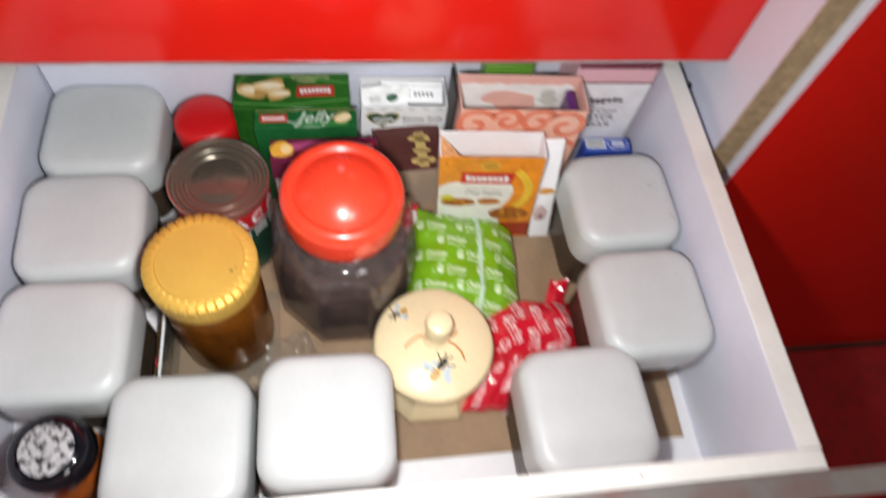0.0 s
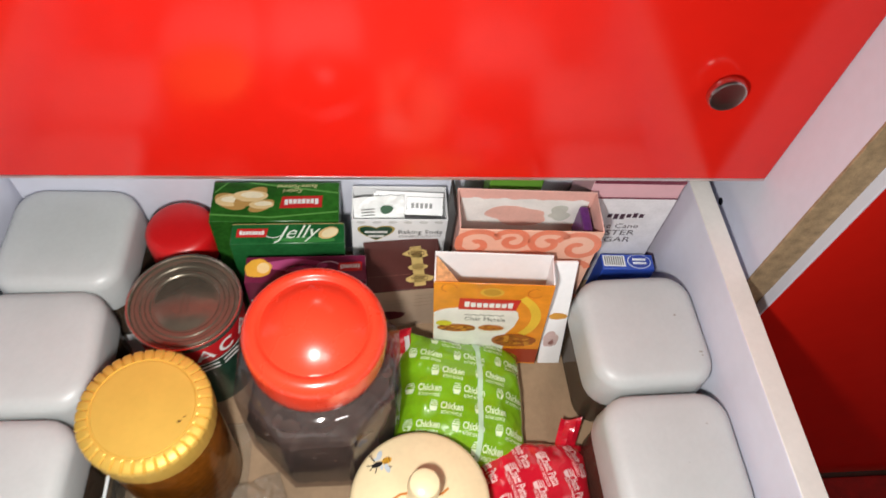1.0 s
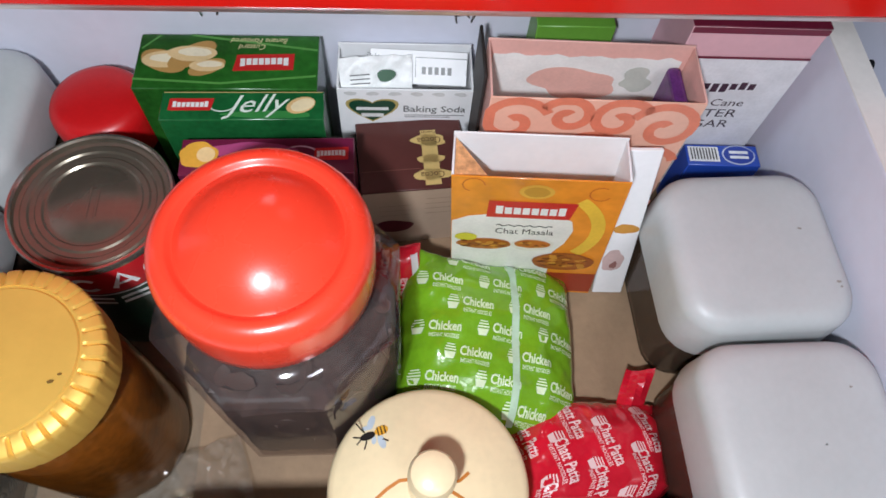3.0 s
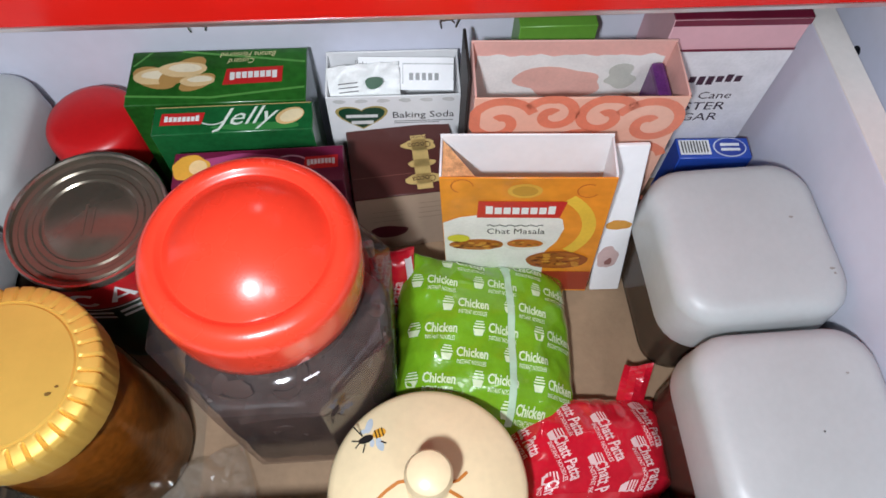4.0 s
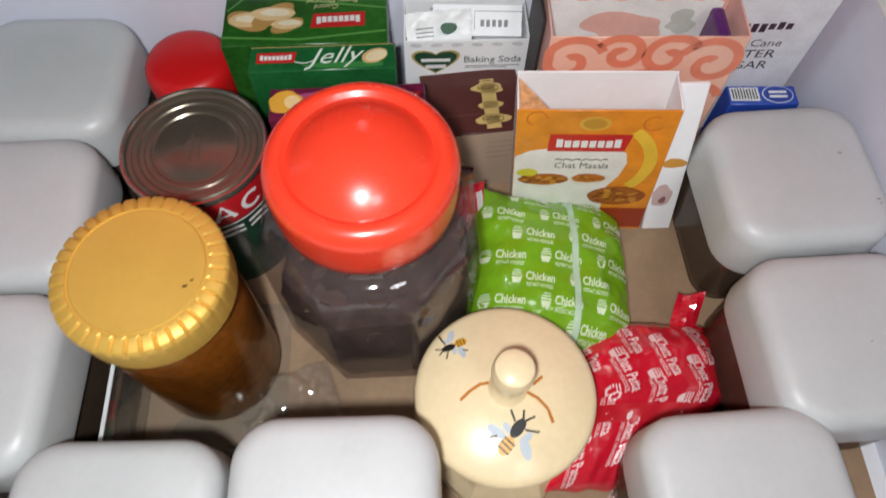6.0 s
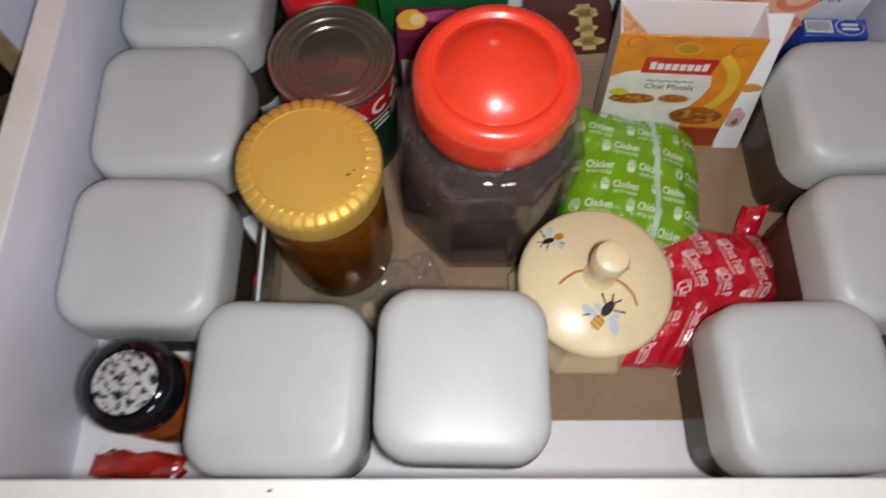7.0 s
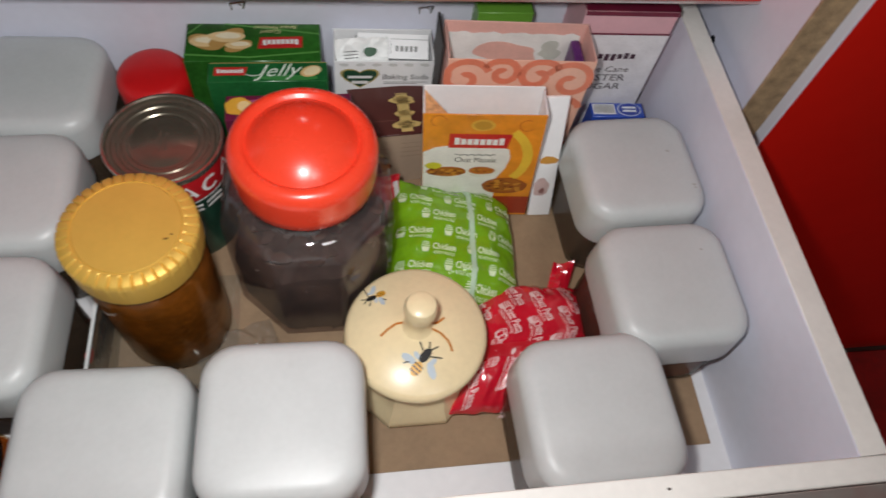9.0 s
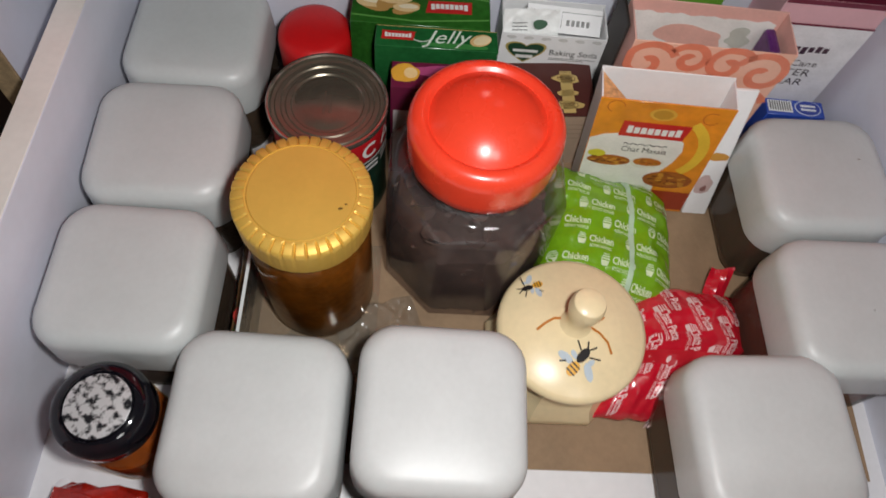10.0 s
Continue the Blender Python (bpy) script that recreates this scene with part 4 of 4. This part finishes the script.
prints("seam_line", [rect(0.0, 0.0135, 0.038, 0.0139)], m, (0.20, 0.08, 0.06), b)
m = face_front(w, d, h)
prints("small_print", [rect(0.040, 0.056 - 0.006 * k, 0.060, 0.0567 - 0.006 * k) for k in range(4)] + [rect(0.010, 0.050 - 0.006 * k, 0.030, 0.0505 - 0.006 * k) for k in range(3)], m, (0.35, 0.24, 0.17), b)
prints("red_patch", [blob(0.020, 0.024, 0.012, 0.008, 9)], m, (0.10, 0.01, 0.02), b)

# tall pink carton with coral scrolls, torn open
w, d, h = 0.116, 0.040, 0.150
b = open_carton("dessert_box", "opened pale carton with coral scrolls and torn pink lining", "carton", 0.4400, 0.3265, -2, w, d, h, surface("coral_carton", (0.83, 0.47, 0.35), 0.4, 0, 0.06, 40, coat=0.15), PINK_IN, 0.002)
m = face_front(w, d, h)
for cu, cv, r, sgn in ((0.014, 0.130, 0.017, 1), (0.044, 0.136, 0.013, -1), (0.072, 0.134, 0.015, 1), (0.100, 0.128, 0.018, -1), (0.026, 0.098, 0.016, -1), (0.060, 0.103, 0.017, 1), (0.096, 0.090, 0.018, 1), (0.086, 0.060, 0.015, -1), (0.104, 0.042, 0.012, 1)):
    pts = [(cu + sgn * 1.2 * r * (1 - k / 34) * math.cos(0.4 + k * 0.27), min(0.149, cv + 1.2 * r * (1 - k / 34) * math.sin(0.4 + k * 0.27))) for k in range(30)]
    pts = [(min(max(u, 0.001), w - 0.001), v) for u, v in pts]
    prints("coral_scroll", band(pts, 0.0060), m, (0.74, 0.22, 0.13), b)
prints("white_window", [[(0.0, 0.0), (0.098, 0.0), (0.104, 0.028), (0.088, 0.05), (0.084, 0.09), (0.0, 0.09)]], m, (0.78, 0.76, 0.77), b, lift=0.0005)
prints("printed_food", [blob(0.088, 0.040, 0.014, 0.006, 6)], m, (0.62, 0.28, 0.08), b, lift=0.0008)
prints("printed_food", [blob(0.086, 0.016, 0.014, 0.012, 7)], m, (0.40, 0.22, 0.20), b, lift=0.0008)
mb = Matrix(((1, 0, 0, -w / 2), (0, 0, -1, d / 2 - 0.0012), (0, 1, 0, 0), (0, 0, 0, 1)))
torn = [(0.004 + 0.108 * k / 30, 0.1415 + 0.003 * noise.noise(Vector((k * 0.45, 2, 0)))) for k in range(31)] + [(0.111, 0.095), (0.004, 0.095)]
prints("torn_lining", [torn], mb, (0.86, 0.85, 0.82), b, lift=0.0004)
prints("torn_lining", [blob(0.054, 0.119, 0.026, 0.013, 17, 34, 0.35)], mb, (0.80, 0.47, 0.40), b, lift=0.0007)
prints("grey_patch", [blob(0.090, 0.124, 0.010, 0.009, 19, 30, 0.5)], mb, (0.58, 0.60, 0.54), b, lift=0.0010)
liner = thing("carton_liner", "crumpled purple and white inner bag in the carton", "inner bag", pose(0.4885, 0.3250, 0.112, 0, 0, -2))
bag = block(-0.004, 0.004, -0.014, 0.014, 0, 0.032, 0.0025, 2)
for v in bag.verts:
    v.co += Vector((noise.noise(v.co * 90), noise.noise(v.co * 90 + Vector((9, 0, 0))), 0)) * 0.0012
part("bag", bag, surface("purple_film", (0.12, 0.03, 0.16), 0.3, 0, 0.5, 90), liner)

# masala carton, opened
w, d, h = 0.0940, 0.028, 0.129
b = open_carton("masala_box", "opened orange spice carton with a white inside", "carton", 0.4165, 0.2760, -5.5, w, d, h, ORANGE, BOX_WHITE, 0.003, tilt=-3.8, lean=-2.5)
m = face_front(w, d, h) @ Matrix.Translation((0, -0.006, 0))
logo_tag(0.045, 0.1060, 0.050, 0.0165, m, b)
prints("round_seal", [oval(0.046, 0.124, 0.0095, 0.0065)], m, (0.66, 0.36, 0.05), b, lift=0.0004)
prints("round_seal", [oval(0.046, 0.124, 0.0070, 0.0046)], m, (0.50, 0.25, 0.03), b, lift=0.0006)
prints("yellow_swirl", band(arc(0.045, 0.086, 0.040, -40, 50, 14), 0.008), m, (0.82, 0.52, 0.05), b)
prints("white_panel", [[(0.0004, 0.030), (0.0004, 0.092), (0.010, 0.098), (0.024, 0.101), (0.062, 0.101), (0.069, 0.096), (0.071, 0.086), (0.068, 0.072), (0.062, 0.060), (0.062, 0.030)]], m, (0.80, 0.77, 0.72), b, lift=0.0004)
words("Chat Masala", 0.0430, 0.0830, 0.0085, m, (0.05, 0.035, 0.03), b, 0.034)
prints("script_line", band([(0.026 + 0.0018 * k, 0.0895 + 0.0009 * math.sin(k * 1.9)) for k in range(19)], 0.0009), m, (0.05, 0.04, 0.035), b, lift=0.0006)
for u, v, ru, rv, c, sd in ((0.020, 0.068, 0.016, 0.0065, (0.42, 0.13, 0.02), 1), (0.049, 0.069, 0.013, 0.0070, (0.75, 0.70, 0.62), 2), (0.049, 0.070, 0.0105, 0.0050, (0.50, 0.14, 0.02), 3), (0.070, 0.050, 0.019, 0.0110, (0.34, 0.09, 0.02), 4), (0.070, 0.051, 0.016, 0.0085, (0.42, 0.13, 0.02), 5), (0.009, 0.076, 0.007, 0.004, (0.66, 0.58, 0.04), 6)):
    prints("printed_dish", [blob(u, v, ru, rv, sd, 24, 0.10)], m, c, b, lift=0.0006 + 0.0001 * sd)
rng = random.Random(5)
for c in ((0.62, 0.27, 0.04), (0.20, 0.045, 0.012), (0.34, 0.10, 0.02)):
    bits = [blob(0.020 + rng.uniform(-0.013, 0.013), 0.068 + rng.uniform(-0.004, 0.004), 0.0022, 0.0012, rng.randrange(99), 8) for k in range(9)]
    bits += [blob(0.070 + rng.uniform(-0.015, 0.013), 0.051 + rng.uniform(-0.007, 0.007), 0.0026, 0.0014, rng.randrange(99), 8) for k in range(12)]
    bits += [blob(0.049 + rng.uniform(-0.007, 0.007), 0.070 + rng.uniform(-0.003, 0.003), 0.0014, 0.0008, rng.randrange(99), 8) for k in range(4)]
    tagged(prints("printed_garnish", bits, m, c, b, lift=0.0013 + c[0] * 0.0003), kind="stuff")
prints("dark_foot", [rect(0.0004, 0.009, w - 0.0004, 0.034)], m, (0.36, 0.04, 0.015), b)
for pth in (arc(0.012, 0.128, 0.006, 0, 250, 10), arc(0.080, 0.124, 0.006, 60, 330, 10)):
    prints("orange_curl", band(pth, 0.0008), m, (0.55, 0.13, 0.02), b)
fold = bmesh.new()
vs = [fold.verts.new(p) for p in ((-w / 2 + 0.0014, -d / 2 + 0.0014, h - 0.001), (-w / 2 + 0.0014, d / 2 - 0.0016, h - 0.001), (-w / 2 + 0.022, -d / 2 + 0.0016, h - 0.006))]
fold.faces.new(vs)
ex = bmesh.ops.extrude_face_region(fold, geom=fold.faces[:])
for v in (g for g in ex["geom"] if isinstance(g, bmesh.types.BMVert)):
    v.co.z -= 0.0006
part("side_flap", fold, surface("orange_pattern_flap", (0.72, 0.36, 0.16), 0.45, 0, 0.5, 220), b, "patterned orange side flap folded inwards")

# narrow white carton leaning beside the masala carton
w, d, h = 0.0200, 0.003, 0.127
b = thing("recipe_box", "flat white carton with food pictures leaning beside the spice carton", "carton", pose(0.4768, 0.2620, 0.0036, -15, -3.6, -3))
part("carton", block(-w / 2, w / 2, -d / 2, d / 2, 0, h, 0.0006, 1), BOX_WHITE, b)
m = face_front(w, d, h)
prints("printed_food", [blob(0.011, 0.064, 0.0075, 0.0045, 3)], m, (0.62, 0.30, 0.06), b)
prints("printed_food", [blob(0.0080, 0.034, 0.0065, 0.011, 4, 30, 0.35)], m, (0.60, 0.44, 0.42), b)
prints("printed_food", [blob(0.009, 0.030, 0.0022, 0.0035, 14, 20, 0.4)], m, (0.26, 0.12, 0.11), b, lift=0.0006)

# green carton behind the coral one
w, d, h = 0.046, 0.020, 0.144
b = carton("green_box", "narrow green carton behind the coral scroll carton", "carton", 0.436, 0.3750, 0, w, d, h, surface("light_green_carton", (0.14, 0.34, 0.04), 0.4, 0, 0.1, 30))
# added dark strip that paints the shaded gap at the coral carton's left
b = carton("gap_strip", "thin dark strip standing for the shaded gap beside the scroll carton", "carton", 0.3805, 0.3450, 0, 0.0018, 0.038, 0.146, surface("gap_shade", (0.03, 0.022, 0.020), 0.6))

# caster sugar carton
w, d, h = 0.079, 0.042, 0.158
b = carton("sugar_box", "tall white caster sugar carton with a pink and maroon top", "carton", 0.5370, 0.3730, -1, w, d, h, PALE_PINK)
m = face_front(w, d, h)
prints("white_panel", [rect(0, 0, w, h - 0.023)], m, (0.80, 0.78, 0.80), b)
prints("maroon_line", [rect(0, h - 0.0245, w, h - 0.0225), rect(0, h - 0.0045, w, h)], m, (0.16, 0.012, 0.035), b, lift=0.0006)
part("maroon_top", block(-w / 2 - 0.0002, w / 2 + 0.0002, -d / 2 - 0.0002, d / 2 + 0.0002, h, h + 0.0008), ink(0.16, 0.012, 0.035), b)
for k in range(6):
    prints("maker_bar", [rect(0.024 + 0.0058 * k, 0.1045 if k in (1, 2) else 0.1068, 0.0282 + 0.0058 * k, 0.1135 if k == 4 else 0.1122)], m, (0.07, 0.03, 0.05), b, lift=0.0006)
words("Fine Cane", 0.036, 0.0940, 0.0095, m, (0.10, 0.07, 0.08), b, 0.042)
words("CASTER", 0.034, 0.0835, 0.0110, m, (0.06, 0.04, 0.05), b, 0.046)
words("SUGAR", 0.036, 0.0725, 0.0110, m, (0.06, 0.04, 0.05), b, 0.040)

# blue carton in front of it
w, d, h = 0.050, 0.017, 0.058
b = carton("blue_box", "blue carton with an oval badge and barcode on its top", "carton", 0.5525, 0.3360, -2, w, d, h, BLUE)
m = face_top(w, d, h)
prints("barcode_patch", [rect(0.0015, 0.003, 0.0225, 0.0150)], m, (0.78, 0.78, 0.78), b)
prints("barcode", [rect(0.0030 + 0.0021 * k, 0.0045, 0.0039 + 0.0021 * k, 0.0138) for k in range(9)], m, (0.03, 0.03, 0.03), b, lift=0.0006)
prints("oval_badge", [oval(0.036, 0.0088, 0.0115, 0.0080)], m, (0.55, 0.60, 0.72), b)
prints("oval_badge", [oval(0.036, 0.0088, 0.0105, 0.0072)], m, (0.02, 0.05, 0.32), b, lift=0.0006)
prints("maker_bar", [rect(0.0295, 0.0095, 0.0425, 0.0118), rect(0.0295, 0.0055, 0.0425, 0.0078)], m, (0.75, 0.77, 0.80), b, lift=0.0009)


# ---- noodle packets ----
def packet(name, label, m, w, d, top, colour_mat, text, sub, seam_u, mark, rows, turn=0.0, seed=0, tail=False, skew=0.0, peak=0.0, seam=0.0022, crease=0.0015, big=0.0088, long=0.0195, stripe=(0.45, 0.62, 0.45), tint=(0.80, 0.84, 0.74)):
    """A film-wrapped pillow: swollen middle, crimped ends, a seam and repeated print that follows its form."""
    p = thing(name, label, "packet", m, "noodle packets")

    def bent(co):
        f = max(0.0, -co.x / (w / 2)) * skew
        lift = peak * max(0.0, -2 * co.x / w) ** 2 * max(0.0, 2 * co.y / d) ** 2
        return Vector((co.x, co.y * (1 - 0.3 * f / 0.04) + f, co.z * (1 - 6 * f) + lift))

    def height(u, v):
        a, c = min(1.0, abs(2 * u / w)), min(1.0, abs(2 * v / d))
        hh = top * (1 - a ** 3.2) ** 0.55 * (1 - c ** 3.6) ** 0.55
        q = Vector((u * 55 + seed, v * 55, seed))
        edge = max(a, c)
        return hh + 0.0028 * noise.noise(q) * (0.35 + edge) + 0.0016 * noise.noise(q * 2.6) * (0.2 + 1.2 * edge ** 2) + crease * (0.5 - abs(noise.noise(Vector((u * 38 + 9, v * 62, seed + 4)))))

    nx, ny = 60, 66
    bm = bmesh.new()
    up = [[None] * (ny + 1) for _ in range(nx + 1)]
    lo = [[None] * (ny + 1) for _ in range(nx + 1)]
    for i in range(nx + 1):
        for j in range(ny + 1):
            u, v = w * (i / nx - 0.5), d * (j / ny - 0.5)
            edge = i in (0, nx) or j in (0, ny)
            wob = 0.0015 * noise.noise(Vector((u * 80, v * 80, 3 + seed)))
            up[i][j] = bm.verts.new((u + (wob if edge else 0), v + (wob if edge else 0), height(u, v) + 0.0006))
            lo[i][j] = bm.verts.new((u + (wob if edge else 0), v + (wob if edge else 0), -0.25 * max(0.0, height(u, v)) - 0.0006))
    for i in range(nx):
        for j in range(ny):
            bm.faces.new((up[i][j], up[i + 1][j], up[i + 1][j + 1], up[i][j + 1]))
            bm.faces.new((lo[i][j], lo[i][j + 1], lo[i + 1][j + 1], lo[i + 1][j]))
    for vv in bm.verts:
        vv.co = bent(vv.co)
    rim = [(i, 0) for i in range(nx)] + [(nx, j) for j in range(ny)] + [(i, ny) for i in range(nx, 0, -1)] + [(0, j) for j in range(ny, 0, -1)]
    for (a, b2), (c, e) in zip(rim, rim[1:] + rim[:1]):
        bm.faces.new((up[a][b2], lo[a][b2], lo[c][e], up[c][e]))
    part("wrapper", bm, colour_mat, p)

    def lay(nm, shape, colour, lift):
        for v in shape.verts:
            v.co.z = height(v.co.x, v.co.y) + lift
            v.co = bent(v.co)
        part(nm, shape, ink(*colour), p, smooth=False)

    def fine_rect(u0, v0, u1, v1, n=10, k=2):
        g = bmesh.new()
        grid = [[g.verts.new((u0 + (u1 - u0) * i / k, v0 + (v1 - v0) * j / n, 0)) for j in range(n + 1)] for i in range(k + 1)]
        for i in range(k):
            for j in range(n):
                g.faces.new((grid[i][j], grid[i + 1][j], grid[i + 1][j + 1], grid[i][j + 1]))
        return g

    lay("back_seam", fine_rect(seam_u - seam, -d * 0.47, seam_u + seam, d * 0.47, 60, 3), stripe, 0.0012)
    sp_u, sp_v = mark
    c1, s1 = math.cos(radians(turn)), math.sin(radians(turn))
    for r in range(-rows, rows + 1):
        for c in range(-4, 5):
            a, e = c * sp_u + (sp_u * 0.5 if r % 2 else 0) + 0.002, r * sp_v
            u, v = a * c1 - e * s1, a * s1 + e * c1
            if abs(u) > w * 0.43 or abs(v) > d * 0.43:
                continue
            t = Matrix.Translation((u, v, 0)) @ Matrix.Rotation(radians(turn - 4), 4, "Z")
            a = word_mesh(text, big, long, 0, 0.00022)
            a.transform(t @ Matrix.Translation((0.003, 0.0012, 0)))
            s = word_mesh(sub, 0.0036, long * 0.92, 0, 0.00006)
            s.transform(t @ Matrix.Translation((0.003, -0.0046, 0)))
            b3 = bmesh.new()
            for poly in ([(-0.0152, 0.0), (-0.0140, -0.0040), (-0.0096, -0.0040), (-0.0084, 0.0)], rect(-0.0152, 0.0008, -0.0084, 0.0017), rect(-0.0147, 0.0025, -0.0089, 0.0033), rect(-0.0141, 0.0041, -0.0095, 0.0048)):
                b3.faces.new([b3.verts.new((x, y, 0)) for x, y in poly])
            b3.transform(t)
            lay("lettering", a, tint, 0.0011)
            lay("lettering", s, tint, 0.0011)
            lay("maker_mark", b3, tint, 0.0011)
    if tail:
        tl = bmesh.new()
        n = 10
        ring = []
        for i in range(n + 1):
            f = i / n
            ring.append([tl.verts.new((w * 0.41 + 0.026 * f, -0.028 + q * 0.009 - 0.008 * f, 0.006 + 0.014 * f + 0.003 * math.sin(q * 2.6 + 4 * f))) for q in (-1, -0.5, 0, 0.5, 1)])
        for a, b2 in zip(ring, ring[1:]):
            for i in range(4):
                tl.faces.new((a[i], a[i + 1], b2[i + 1], b2[i]))
        ex = bmesh.ops.extrude_face_region(tl, geom=tl.faces[:])
        for v in (g for g in ex["geom"] if isinstance(g, bmesh.types.BMVert)):
            v.co.z -= 0.0007
        part("crimped_end", tl, colour_mat, p, "crimped film end")
    return p


GREEN_FILM = surface("green_film", (0.17, 0.38, 0.012), 0.22, 0, 0.12, 40, 0.5, 160, coat=0.5)
RED_FILM = surface("red_film", (0.58, 0.010, 0.028), 0.16, 0, 0.12, 40, 0.6, 110, coat=0.8)
packet("noodle_packet", "glossy green chicken noodle packet lying against the spice carton", pose(0.3865, 0.2170, 0.018, 3, 8, -3), 0.112, 0.110, 0.036, GREEN_FILM, "Chicken", "INSTANT NOODLES", 0.010, (0.037, 0.0150), 5, turn=-2, seed=2, peak=0.024, crease=0.0026, big=0.0080, long=0.0185, tint=(0.64, 0.76, 0.50))
packet("noodle_packet", "glossy red noodle packet lying beside the honey pot", pose(0.4440, 0.1290, 0.012, 0, 4, 88), 0.106, 0.094, 0.030, RED_FILM, "Chatt Patta", "INSTANT NOODLES", -0.014, (0.043, 0.0140), 6, turn=-160, seed=7, tail=True, skew=0.040, seam=0.0055, crease=0.0032, big=0.0100, long=0.026, stripe=(0.50, 0.008, 0.02), tint=(0.80, 0.58, 0.58))
packet("noodle_packet", "red noodle packet standing between the red-lidded jar and a carton", pose(0.3330, 0.2560, 0.0330, 66, 0, 8), 0.028, 0.060, 0.009, RED_FILM, "Patta", "INSTANT", 0.010, (0.030, 0.012), 3, turn=80, seed=4, stripe=(0.7, 0.68, 0.7), tint=(0.78, 0.45, 0.45))

# crumpled red wrapper at the front of the drawer
wr = block(-0.029, 0.029, -0.008, 0.008, 0, 0.015, 0.005, 3)
bmesh.ops.subdivide_edges(wr, edges=wr.edges[:], cuts=3, use_grid_fill=True)
for v in wr.verts:
    v.co += Vector((noise.noise(v.co * 130), noise.noise(v.co * 130 + Vector((5, 0, 0))), 0.6 * noise.noise(v.co * 130 + Vector((0, 7, 0))))) * 0.0055
wo = thing("red_wrapper", "small crumpled red film wrapper lying on the drawer base", "wrapper", pose(0.0395, 0.0115, 0.003, 0, 0, -3))
part("film", wr, surface("orange_red_film", (0.40, 0.016, 0.008), 0.2, 0, 0.45, 60, 0.4, 140, coat=0.6), wo, smooth=False)

# rhombic mosaic tiles of the floor beside the cabinet
TILES = [surface("mosaic_" + nm, c, 0.35, 0, 0.15, 12) for nm, c in (("beige", (0.36, 0.29, 0.21)), ("brown", (0.15, 0.062, 0.030)), ("black", (0.025, 0.022, 0.022)))]
tile_meshes = []
SIDE = 0.040
for kind in range(3):
    a0 = math.pi / 2 + kind * 2 * math.pi / 3
    p, q = Vector((math.cos(a0), math.sin(a0), 0)) * SIDE, Vector((math.cos(a0 + 2 * math.pi / 3), math.sin(a0 + 2 * math.pi / 3), 0)) * SIDE
    mid = (p + q) / 2
    base = [mid + (v - mid) * 0.97 for v in (Vector((0, 0, 0)), p, p + q, q)]
    tb = stack([[(v.x, v.y, 0) for v in base], [(v.x, v.y, 0.003) for v in base], [(*(mid + (v - mid) * 0.97).xy, 0.004) for v in base]])
    bmesh.ops.recalc_face_normals(tb, faces=tb.faces)
    me = bpy.data.meshes.new("tile")
    tb.to_mesh(me)
    tb.free()
    me.materials.append(TILES[kind])
    tile_meshes.append(me)
for i in range(-6, 8):
    for j in range(-8, 16):
        ox = -0.36 + i * SIDE * math.sqrt(3) + (j % 2) * SIDE * math.sqrt(3) / 2
        oy = 0.10 + j * SIDE * 1.5
        if -0.56 < ox < -0.19 and 0.0 < oy < 0.62:
            for me in tile_meshes:
                t = new("tile", me)
                t.parent = fl
                t.location = (ox, oy, -0.4500)
